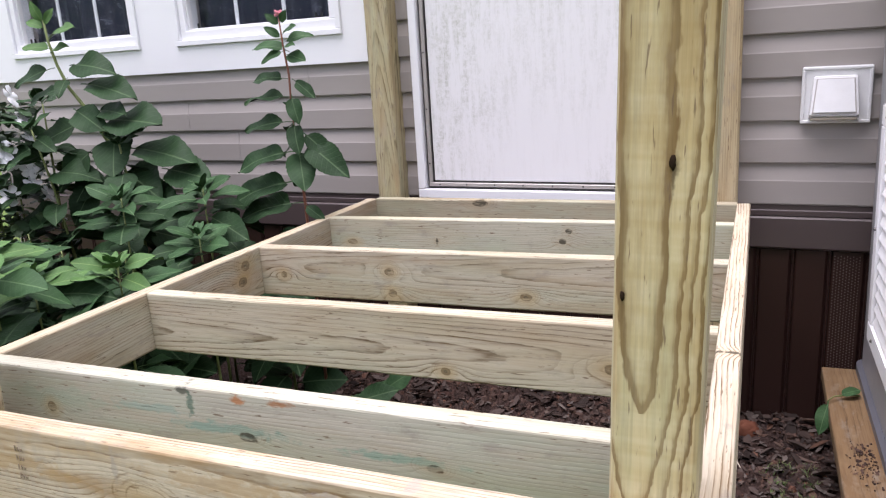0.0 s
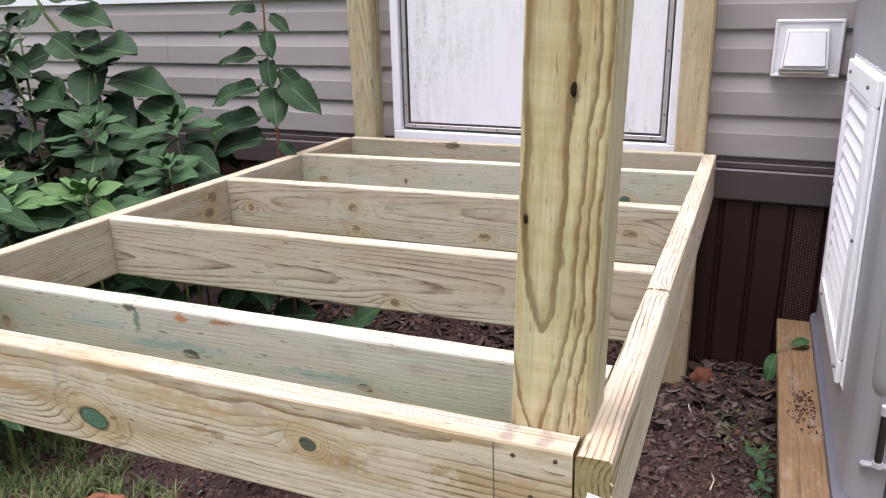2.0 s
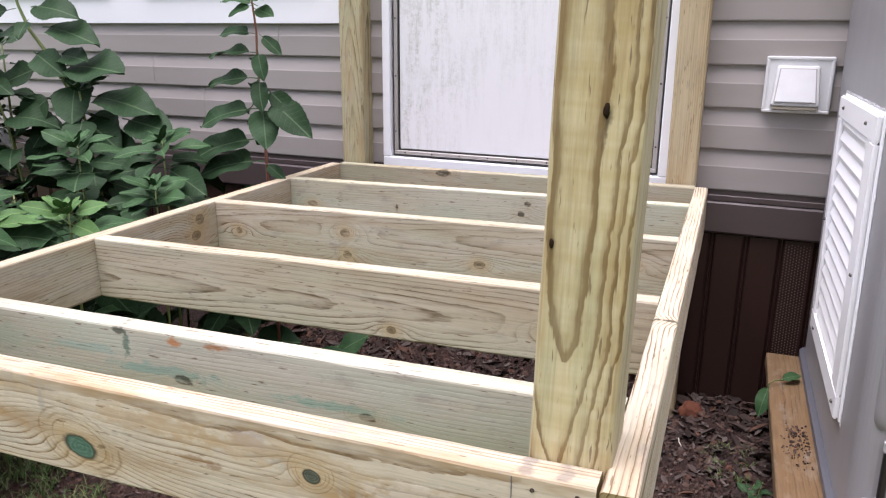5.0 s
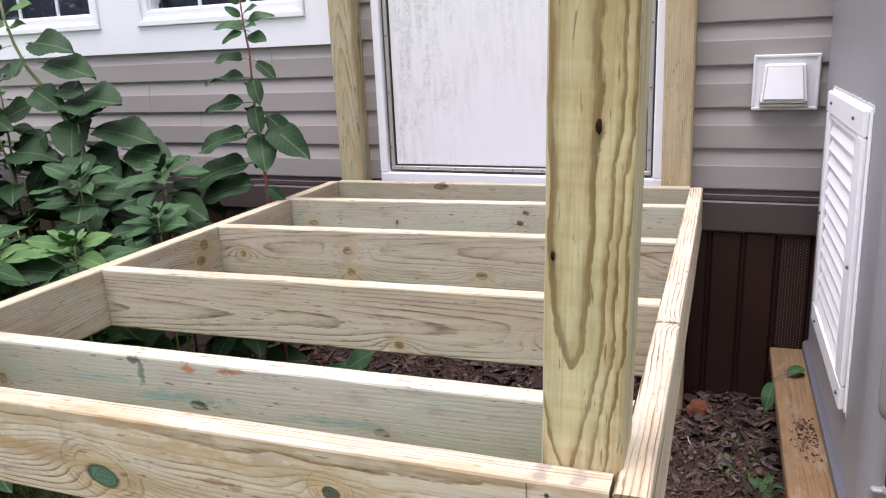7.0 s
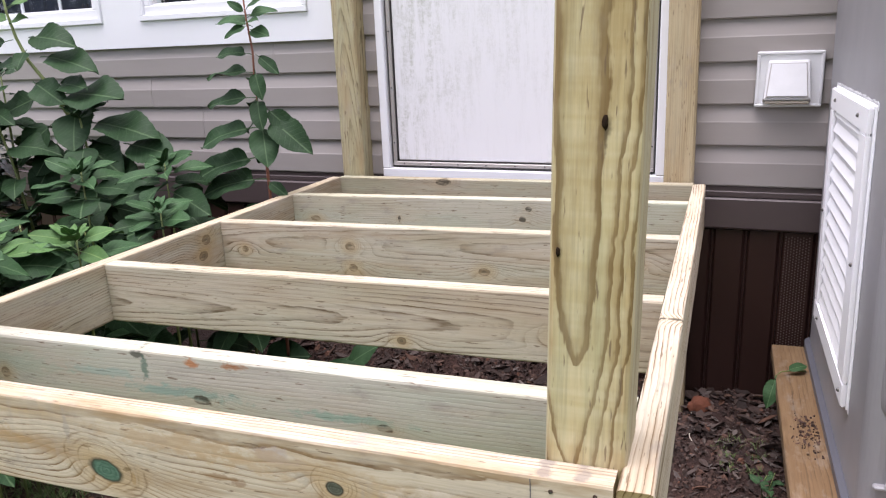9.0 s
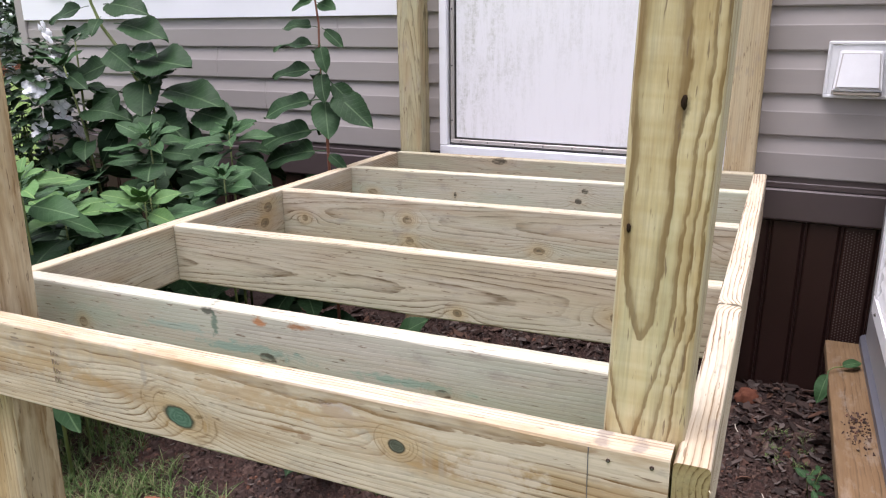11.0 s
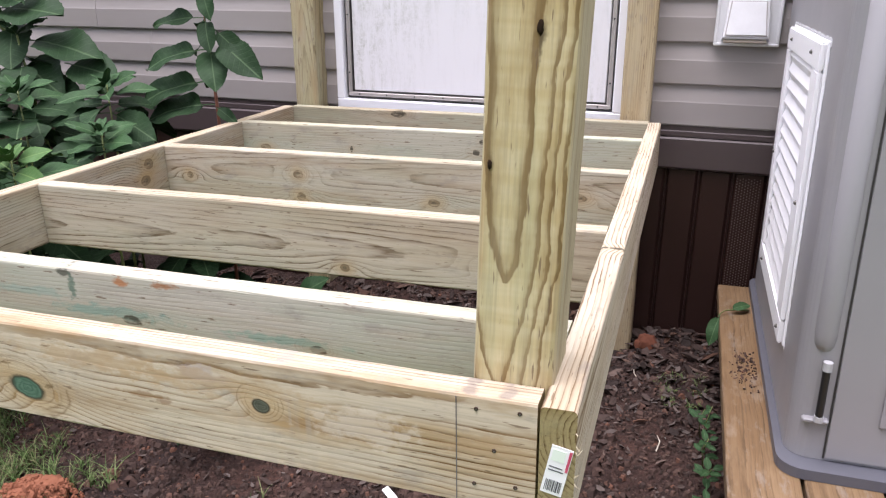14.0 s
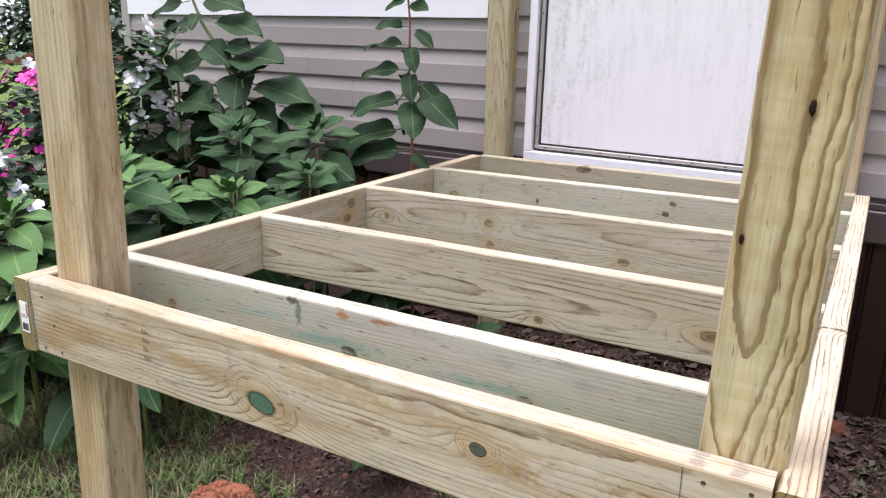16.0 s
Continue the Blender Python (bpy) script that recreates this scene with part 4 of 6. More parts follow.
# screws, pencil line, lumber tags, ink stamp
for x, z in ((-0.059, 0.586), (-0.106, 0.584), (-0.086, 0.536), (-0.108, 0.490), (-0.062, 0.494), (-1.249, 0.573), (-1.223, 0.523), (-1.258, 0.474), (-1.210, 0.474)):
    screw(rim, x - mid, -THICK / 2, z - zc)
part("pencil_line", box_bm((-0.1285 - mid, -0.0196, -0.068), (-0.1277 - mid, -0.0188, 0.066)), INK, rim, "dark pencil line")
for k in range(4):
    for j in range(3):
        zz = 0.548 - zc + 0.018 - k * 0.015
        part("ink_stamp", box_bm((-0.983 - mid + j * 0.006, -0.0197, zz - 0.005), (-0.9812 - mid + j * 0.006, -0.0189, zz + 0.004 - j * 0.002)), STAMP, rim)


def lumber_tag(parent, m):
    """Stapled paper tag: printed block, red edge and bars; faces local -Y."""
    tag = part("lumber_tag", box_bm((-0.0115, -0.0008, -0.030), (0.0115, 0.0, 0.030)), PAPER, parent, "white paper lumber tag with bar code", m)
    return tag


def tag_print(parent, m):
    """The print on a tag, as thin raised ink."""
    for lo_, hi_, mat in (((0.0080, 0.002), (0.0108, 0.028), RED), ((-0.009, 0.012), (0.005, 0.026), TAGGREEN), ((-0.009, 0.0035), (0.005, 0.0048), INK), ((-0.009, -0.0005), (0.007, 0.0007), INK)):
        part("tag_print", box_bm((lo_[0], -0.0014, lo_[1]), (hi_[0], -0.0009, hi_[1])), mat, parent, "", m)
    rnd = random.Random(4)
    x = -0.0085
    while x < 0.008:
        wd = rnd.choice((0.0007, 0.0011, 0.0016))
        part("tag_print", box_bm((x, -0.0014, -0.026), (x + wd, -0.0009, -0.012)), INK, parent, "", m)
        x += wd + rnd.choice((0.0006, 0.001))


# end of the right side board: local -X end faces the viewer
m_tag = Matrix.Translation((-0.8515, -0.001, -0.003)) @ Matrix.Rotation(radians(-90), 4, "Z") @ Matrix.Rotation(radians(11), 4, "Y")
lumber_tag(side_r, m_tag), tag_print(side_r, m_tag)
m_tag = Matrix.Translation((-0.8772, 0.0, -0.004)) @ Matrix.Rotation(radians(-90), 4, "Z") @ Matrix.Rotation(radians(2), 4, "Y")
lumber_tag(side_l, m_tag), tag_print(side_l, m_tag)
# torn splinters on the cut end of the side board
rnd = random.Random(9)
for k in range(6):
    z = rnd.uniform(-0.07, 0.06)
    p0 = (-0.850, -0.0185, z)
    bm = tube_bm([p0, (-0.851 - rnd.random() * 0.003, -0.021 - rnd.random() * 0.003, z + rnd.uniform(-0.006, 0.006)), (-0.850 + rnd.uniform(-0.004, 0.006), -0.0225 - rnd.random() * 0.004, z + rnd.uniform(-0.01, 0.01))], [0.0008, 0.0005, 0.0002], 4)
    part("splinter", bm, SPLINTER, side_r)

# ---------- timber base and resin shed ----------
timber_wood = wood("timber_pine", (0.05, -0.045), (0.010, 0.002), 0.0075, early=(0.205, 0.130, 0.068), late=(0.095, 0.056, 0.027), green=0.0, contrast=0.83, seed=50.0,
                   knots=[(-0.71 + 0.0, 0.2, 0.01, 0.02, "brown")])
base = thing("timber_base", "orange-brown wooden timber base under the shed", "timber base")
PZ = 0.070
for x0, x1, s in ((0.216, 0.356, 60), (0.362, 0.502, 61), (0.508, 0.648, 62), (0.654, 0.794, 63)):
    m, length = turn_x(((x0 + x1) / 2, 0.25, PZ - 0.019), ((x0 + x1) / 2, 1.765, PZ - 0.019))
    part("timber", plank_mesh(length, 0.038, x1 - x0, 0.0012, s), timber_wood, base, "", m)
for x0, x1 in ((0.285, 0.323), (0.74, 0.778)):
    m, length = turn_x(((x0 + x1) / 2, 0.26, -0.10), ((x0 + x1) / 2, 1.80, -0.10))
    part("joist", plank_mesh(length, 0.264, 0.038, 0.001, 64), timber_wood, base, "", m)

shed = thing("storage_shed", "grey resin storage shed on a timber base", "shed")
SX, SY0, SY1, SZ1 = 0.326, 0.785, 1.800, 1.62


def rounded_slab(x0, x1, y0, y1, z0, z1, r, seg=6, flare=0.0):
    """An upright box with rounded corners in plan; flare widens its foot."""
    bm = bmesh.new()
    out = []
    for cx_, cy_, a0 in ((x0 + r, y0 + r, 180), (x1 - r, y0 + r, 270), (x1 - r, y1 - r, 0), (x0 + r, y1 - r, 90)):
        for k in range(seg + 1):
            t = radians(a0 + 90 * k / seg)
            out.append((cx_ + r * math.cos(t), cy_ + r * math.sin(t), math.cos(t), math.sin(t)))
    rows = []
    for z, g in ((z0, flare), (z0 + 0.02, flare), (z0 + 0.03, 0), (z1 - 0.02, 0), (z1, -0.02)) if flare else ((z0, 0), (z1, 0)):
        rows.append([bm.verts.new((x + c * g, y + s * g, z)) for x, y, c, s in out])
    k = len(out)
    for r0, r1 in zip(rows, rows[1:]):
        for j in range(k):
            bm.faces.new((r0[j], r0[(j + 1) % k], r1[(j + 1) % k], r1[j]))
    bm.faces.new(rows[0][::-1]), bm.faces.new(rows[-1])
    return bm


part("base_tray", rounded_slab(SX - 0.016, SX + 1.25, SY0 - 0.045, SY1 + 0.005, PZ + 0.001, PZ + 0.024, 0.05), SHED_DARK, shed, "dark grey base tray")
part("wall_shell", rounded_slab(SX, SX + 1.22, SY0, SY1, PZ + 0.0245, SZ1, 0.045, 8), SHED, shed, "smooth grey resin wall", smooth=False)
# hinge column on the corner and the front door leaf
col_bm = tube_bm([(SX + 0.041, SY0 + 0.012, z) for z in (0.330, 0.336, 0.348, 0.37, 1.55)], [0.008, 0.016, 0.020, 0.022, 0.022], 20)
part("hinge_column", col_bm, SHED, shed, smooth=True)
part("door_leaf", box_bm((SX + 0.0725, SY0 - 0.006, PZ + 0.032), (SX + 1.16, SY0 - 0.001, SZ1 - 0.05), 0.002, 2), SHED, shed, "grey resin door leaf")
part("door_groove", box_bm((SX + 0.155, SY0 - 0.011, PZ + 0.12), (SX + 1.1, SY0 - 0.0065, SZ1 - 0.12), 0.002, 2), SHED, shed)
# dark strip in the seal colour, painting the shade of the gap beside the leaf
part("door_gap_shade", box_bm((SX + 0.069, SY0 - 0.003, PZ + 0.03), (SX + 0.072, SY0 - 0.0005, SZ1 - 0.05)), RUBBER, shed)
hinge = part("hinge", tube_bm([(SX + 0.048, SY0 - 0.014, z) for z in (0.20, 0.30)], [0.0072, 0.0072], 12), BLACK, shed, "black hinge pin", smooth=False)
for z0, z1 in ((0.188, 0.2), (0.3, 0.318)):
    part("hinge_knuckle", tube_bm([(SX + 0.048, SY0 - 0.014, z) for z in (z0, z1)], [0.0088, 0.0088], 12), SHED_PALE, hinge)
part("hinge_plate", box_bm((SX + 0.02, SY0 - 0.012, 0.18), (SX + 0.068, SY0 + 0.004, 0.190), 0.003), SHED, shed)
# louvred vent panel, painted white
LY0, LY1, LZ0, LZ1 = 0.990, 1.590, 0.238, 0.893
louver = part("vent_panel", box_bm((SX - 0.005, LY0, LZ0), (SX + 0.002, LY1, LZ1), 0.002), WHITE_PAINT, shed, "white painted louvred vent panel")
FWD = 0.055


def side_ring(y0, y1, z0, z1, wd, x0, x1, bevel):
    bm = bmesh.new()
    for lo_, hi_ in (((x0, y0, z0), (x1, y1, z0 + wd)), ((x0, y0, z1 - wd), (x1, y1, z1)), ((x0, y0, z0 + wd), (x1, y0 + wd, z1 - wd)), ((x0, y1 - wd, z0 + wd), (x1, y1, z1 - wd))):
        boxes(bm, lo_, hi_)
    bmesh.ops.bevel(bm, geom=bm.edges[:], offset=bevel, segments=2, affect="EDGES")
    return bm


part("vent_frame", side_ring(LY0 + 0.004, LY1 - 0.004, LZ0 + 0.004, LZ1 - 0.004, FWD, SX - 0.016, SX - 0.0055, 0.003), WHITE_PAINT, louver)
part("vent_frame", box_bm((SX - 0.0145, LY0 + FWD + 0.001, LZ0 + FWD), (SX - 0.0055, LY0 + FWD + 0.046, LZ1 - FWD), 0.002), WHITE_PAINT, louver)
nsl = 14
for i in range(nsl):
    z = LZ0 + FWD + 0.022 + i * (LZ1 - LZ0 - 2 * FWD - 0.03) / (nsl - 1)
    bm = bmesh.new()
    prof = [(-0.005, 0.013), (-0.012, -0.008), (-0.0115, -0.011), (-0.005, -0.010)]
    a = [bm.verts.new((SX + px, LY0 + FWD + 0.048, z + pz)) for px, pz in prof]
    b = [bm.verts.new((SX + px, LY1 - FWD - 0.012, z + pz)) for px, pz in prof]
    for j in range(4):
        bm.faces.new((a[j], a[(j + 1) % 4], b[(j + 1) % 4], b[j]))
    bm.faces.new(a[::-1]), bm.faces.new(b)
    part("slat", bm, WHITE_PAINT, louver)
bm = bmesh.new()
bmesh.ops.create_uvsphere(bm, u_segments=8, v_segments=6, radius=0.005)
head = to_mesh("screw", bm, STEEL)
for y, z in ((LY0 + 0.12, LZ1 - 0.03), (LY1 - 0.1, LZ1 - 0.03), (LY0 + 0.03, 0.56), (LY0 + 0.04, LZ0 + 0.03), (LY1 - 0.03, 0.56), (LY1 - 0.1, LZ0 + 0.03)):
    part("screw", head, STEEL, louver, m=Matrix.Translation((SX - 0.0165, y, z)))
# ragged brushed paint round the panel's rim
bm = bmesh.new()
rnd = random.Random(21)
for k in range(70):
    f = k / 70
    y = LY0 - 0.015 + (LY1 - LY0 + 0.03) * f
    hgt = rnd.uniform(0.004, 0.009)
    boxes(bm, (SX - 0.0015, y, LZ1 - 0.01), (SX - 0.0004 - 0.0003 * (k % 3), y + 0.0125, LZ1 + hgt))
for k in range(60):
    z = LZ0 - 0.005 + (LZ1 - LZ0) * k / 60
    wd = rnd.uniform(0.007, 0.011)
    boxes(bm, (SX - 0.0012, LY0 - wd, z), (SX - 0.0004 - 0.0003 * (k % 3), LY0 + 0.004, z + 0.0118))
tagged(part("paint_edge", bm, WHITE_PAINT, louver), "ragged brushed paint edge")

# ---------- plants ----------
def leaf_mesh(name, material, ratio=0.30, fold=0.25, droop=0.25, wave=0.03, teeth=0.02, seed=0, round_=0.62):
    """A pointed oval leaf one long on local X, with stalk, crease, arch and toothed edge."""
    rnd = random.Random(seed)
    bm = bmesh.new()
    nx = 20
    rows = []
    for i in range(nx + 1):
        t = i / nx
        hw = ratio * 2.05 * (t ** round_) * ((1 - t) ** 0.85) * (1 + (teeth if i % 2 else -teeth))
        z0 = 0.10 * t - droop * t * t * 1.2
        row = []
        for k in (-1, -0.55, 0, 0.55, 1):
            y = hw * k
            row.append(bm.verts.new((t, y, z0 + fold * abs(y) + wave * math.sin(t * 9 + k * 2 + seed) * abs(k) + rnd.uniform(-0.004, 0.004))))
        rows.append(row)
    for r0, r1 in zip(rows, rows[1:]):
        for k in range(4):
            bm.faces.new((r0[k], r0[k + 1], r1[k + 1], r1[k]))
    bmesh.ops.remove_doubles(bm, verts=bm.verts[:], dist=0.0005)
    # stalk and midrib as a thin tapering keel
    pts = [(-0.22, 0, -0.03), (-0.1, 0, -0.005), (0.0, 0, 0.0), (0.4, 0, 0.04 - droop * 0.19 - 0.006), (0.8, 0, 0.08 - droop * 0.77 - 0.006)]
    keel = [[bm.verts.new((px, s * wd, pz - (wd if s == 0 else 0))) for s in (-1, 0, 1)] for (px, _, pz), wd in zip(pts, (0.014, 0.013, 0.012, 0.008, 0.003))]
    for r0, r1 in zip(keel, keel[1:]):
        for k in range(2):
            bm.faces.new((r0[k], r0[k + 1], r1[k + 1], r1[k]))
    me = bpy.data.meshes.new(name)
    bm.to_mesh(me)
    bm.free()
    for p in me.polygons:
        p.use_smooth = True
    me.materials.append(material)
    return me


def leaf_set(material, ratio, fold, droop, wave=0.03, teeth=0.02, round_=0.62):
    return [leaf_mesh("leaf", material, ratio * r, fold * f, droop * d, wave, teeth, s, round_) for s, (r, f, d) in enumerate(((1, 1, 1), (0.9, 1.4, 1.35), (1.1, 0.7, 0.6), (1.0, 1.1, 1.8)))]


BROAD = leaf_set(LEAF_DARK, 0.44, 0.10, 0.18, 0.045, 0.024, 0.42)
OVAL = leaf_set(LEAF_DARK, 0.40, 0.15, 0.20, 0.04, 0.035)
MID = leaf_set(LEAF_MID, 0.34, 0.18, 0.18)
SLIM = leaf_set(LEAF_DARK, 0.31, 0.20, 0.13, 0.045, 0.030)
HANG = leaf_set(LEAF_DARK, 0.36, 0.16, 0.12, 0.045, 0.026, 0.52)
YOUNG = leaf_set(LEAF_LIGHT, 0.33, 0.20, 0.16)


def put_leaf(plant, meshes, p, az, tilt, size, rnd, roll=0.0):
    """One leaf with its stalk at p: az degrees round the stem, tilt degrees above level."""
    roll += 30 * math.cos(radians(az))   # leaves turn their faces to the open side, away from the wall
    m = Matrix.Translation(p) @ Matrix.Rotation(radians(az), 4, "Z") @ Matrix.Rotation(radians(-tilt), 4, "Y") @ Matrix.Rotation(radians(roll), 4, "X")
    m = m @ Matrix.Diagonal((size, size, size, 1)) @ Matrix.Translation((0.20, 0, 0.02))
    return part("leaf", rnd.choice(meshes), None, plant, m=m)


def aim_leaf(plant, meshes, base_, tip_, rnd, stalk=0.2):
    """One leaf from its stalk's foot to its tip, the more it hangs, the more its face turns outward."""
    a, b = Vector(base_), Vector(tip_)
    x_ = (b - a).normalized()
    z_ = Vector((0.10, -0.50, 0.90)).lerp(Vector((0.25, -0.85, 0.40)), min(1.0, abs(x_.z) * 1.3)) + Vector((rnd.uniform(-0.25, 0.25), rnd.uniform(-0.15, 0.15), rnd.uniform(-0.15, 0.25)))
    z_ = (z_ - x_ * z_.dot(x_)).normalized()
    size = (b - a).length / (1 + stalk)
    m = Matrix((x_, z_.cross(x_), z_)).transposed().to_4x4()
    m.translation = a
    return part("leaf", rnd.choice(meshes), None, plant, m=m @ Matrix.Diagonal((size, size, size, 1)) @ Matrix.Translation((stalk, 0, 0.02)))


def stem_point(line, f):
    """The point at fraction f of a polyline."""
    k = min(int(f * (len(line) - 1)), len(line) - 2)
    g = f * (len(line) - 1) - k
    return Vector(line[k]).lerp(Vector(line[k + 1]), g)


def plant_of(label, line, radius, stem_mat, category="plant", group="bed plants"):
    plant = thing("garden_plant", label, category, group=group)
    n = len(line)
    part("stem", tube_bm(line, [radius * (1 - 0.6 * i / (n - 1)) for i in range(n)], 7), stem_mat, plant, smooth=True)
    return plant


def rosette(x, y, top, label, seed, meshes, lower, size=0.115, stem_mat=None, tiers=4, lean=(0.0, 0.0)):
    """A leafy shoot: pairs of leaves that grow smaller and flatter to a star at the tip."""
    rnd = random.Random(seed)
    z0 = ground_height(x, y)
    line = [(x - lean[0], y - lean[1], z0), (x - lean[0] * 0.6, y - lean[1] * 0.6, z0 + (top - z0) * 0.4), (x - lean[0] * 0.2, y, z0 + (top - z0) * 0.75), (x, y, top)]
    plant = plant_of(label, line, 0.006, stem_mat or STEM_GREEN)
    az = rnd.uniform(0, 180)
    for k in range(7):
        put_leaf(plant, meshes, (x, y, top - 0.004), az + k * 51 + rnd.uniform(-12, 12), rnd.uniform(28, 60), size * rnd.uniform(0.32, 0.55), rnd)
    for t in range(tiers):
        z = top - 0.018 - 0.034 * t
        p = stem_point(line, 1 - (top - z) / (top - z0) * 0.98)
        for k in range(4 if t < 2 else 3):
            a = az + 45 * (t % 2) + k * (90 if t < 2 else 120) + rnd.uniform(-16, 16)
            put_leaf(plant, meshes if t < 2 else lower, p, a, rnd.uniform(4, 26) - 8 * t, size * (0.85 + 0.22 * t) * rnd.uniform(0.85, 1.15), rnd, rnd.uniform(-14, 14))
    for k in range(7):
        f = rnd.uniform(0.30, 0.74)
        put_leaf(plant, lower, stem_point(line, f), rnd.uniform(0, 360), rnd.uniform(-30, 10), size * rnd.uniform(1.2, 1.7), rnd, rnd.uniform(-20, 20))
    return plant


rosette(-1.955, 1.200, 0.705, "dark green leafy shrub shoot with starry top leaves", 1, MID, OVAL, 0.120)
rosette(-1.675, 1.280, 0.722, "dark green leafy shrub shoot beside the deck frame", 2, MID, OVAL, 0.120)
rosette(-1.560, 1.100, 0.612, "low dark green leafy shrub shoot beside the deck frame", 3, MID, OVAL, 0.105)
rosette(-1.650, 0.855, 0.580, "bright young green shoot close to the deck frame", 4, YOUNG, MID, 0.125)
rosette(-1.740, 0.540, 0.690, "bright green shoot on a yellow-green stem", 5, YOUNG, MID, 0.120)
rosette(-1.800, 0.700, 0.580, "young green shoot among darker leaves", 6, YOUNG, OVAL, 0.125)
rosette(-2.080, 0.780, 0.600, "mid green leafy shoot in the bed", 7, MID, OVAL, 0.12)
rosette(-2.220, 0.500, 0.500, "bright green leafy shoot at the bed's edge", 8, YOUNG, YOUNG, 0.165)
rosette(-2.100, 0.440, 0.320, "bright green low shoot at the bed's edge", 9, YOUNG, YOUNG, 0.165)
rosette(-2.270, 1.000, 0.560, "mid green leafy shoot in the bed", 10, MID, OVAL, 0.13)

# darker broad undergrowth between the shoots
for s, (x, y, top) in enumerate(((-1.50, 1.42, 0.47), (-1.80, 1.46, 0.56), (-2.12, 1.34, 0.54), (-1.78, 1.02, 0.50), (-2.02, 1.00, 0.46), (-2.32, 1.22, 0.52), (-2.55, 1.30, 0.55), (-1.93, 0.52, 0.45), (-2.45, 0.85, 0.45))):
    rnd = random.Random(100 + s)
    z0 = ground_height(x, y)
    line = [(x, y, z0), (x + rnd.uniform(-0.02, 0.02), y, (z0 + top) / 2), (x + rnd.uniform(-0.03, 0.03), y + rnd.uniform(-0.03, 0.03), top)]
    plant = plant_of("dark green broad-leaved undergrowth in the bed", line, 0.007, STEM_GREEN)
    for k in range(20):
        f = 0.25 + 0.75 * k / 19
        put_leaf(plant, OVAL if k % 3 else BROAD, stem_point(line, f), k * 137.5 + rnd.uniform(-20, 20), rnd.uniform(-30, 22), rnd.uniform(0.14, 0.21), rnd, rnd.uniform(-20, 20))

# the tall broad-leaved plant by the wall
rnd = random.Random(40)
line = [(-2.30, 1.52, ground_height(-2.3, 1.52)), (-2.28, 1.52, 0.40), (-2.285, 1.51, 0.85), (-2.36, 1.50, 0.986), (-2.436, 1.50, 1.075), (-2.476, 1.50, 1.162), (-2.50, 1.50, 1.254), (-2.505, 1.50, 1.33)]
plant = plant_of("tall plant with large dark drooping leaves", line, 0.010, STEM_GREEN)
# stalk foot and tip of each leaf (x, z), and how far the tip leans out: broad hanging ones, smaller ones, young top
for x0, z0, x1, z1, out in ((-2.242, 0.888, -2.163, 0.745, 0.12), (-2.266, 0.946, -1.965, 0.915, 0.04), (-2.173, 0.835, -1.848, 0.789, 0.03), (-2.216, 0.748, -1.992, 0.675, 0.10), (-2.024, 0.757, -1.790, 0.715, 0.03), (-2.370, 0.837, -2.490, 0.698, 0.10), (-2.352, 0.771, -2.419, 0.645, 0.08), (-2.564, 0.919, -2.696, 0.792, 0.06), (-2.153, 0.695, -1.923, 0.623, 0.08), (-2.408, 0.686, -2.432, 0.564, 0.10), (-2.689, 0.794, -2.816, 0.657, 0.06)):
    aim_leaf(plant, HANG if x1 > -1.98 else BROAD, (x0, 1.50, z0), (x1, 1.50 - out, z1), rnd, stalk=0.10)
for x0, z0, x1, z1, out in ((-2.430, 0.995, -2.212, 0.916, 0.08), (-2.410, 0.941, -2.629, 0.841, 0.06), (-2.361, 1.086, -2.086, 1.030, 0.03), (-2.406, 1.158, -2.174, 1.134, 0.03), (-2.475, 1.075, -2.627, 1.027, 0.05), (-2.507, 1.152, -2.674, 1.097, 0.05), (-2.436, 1.112, -2.403, 1.046, 0.09), (-2.306, 0.984, -2.119, 0.968, 0.06)):
    aim_leaf(plant, HANG, (x0, 1.50, z0), (x1, 1.50 - out, z1), rnd, stalk=0.15)
for x0, z0, x1, z1, out in ((-2.488, 1.264, -2.329, 1.299, 0.03), (-2.495, 1.209, -2.380, 1.235, 0.03), (-2.490, 1.225, -2.620, 1.235, 0.02), (-2.505, 1.300, -2.580, 1.340, 0.02), (-2.505, 1.310, -2.450, 1.370, 0.0), (-2.505, 1.320, -2.530, 1.400, 0.03)):
    aim_leaf(plant, YOUNG, (x0, 1.50, z0), (x1, 1.50 - out, z1), rnd, stalk=0.12)
# broad leaves in front of it, lower down
line = [(-2.10, 1.46, ground_height(-2.1, 1.46)), (-2.12, 1.45, 0.35), (-2.15, 1.44, 0.66), (-2.17, 1.44, 0.86)]
plant = plant_of("bushy stalk with large dark drooping leaves", line, 0.009, STEM_GREEN)
for k in range(12):
    put_leaf(plant, BROAD, stem_point(line, 0.40 + 0.045 * k), k * 137.5 + rnd.uniform(-15, 15), rnd.uniform(-40, -8), rnd.uniform(0.14, 0.19), rnd, rnd.uniform(-14, 14))
for k in range(6):
    put_leaf(plant, SLIM, line[-1], k * 61, rnd.uniform(10, 50), rnd.uniform(0.06, 0.11), rnd)
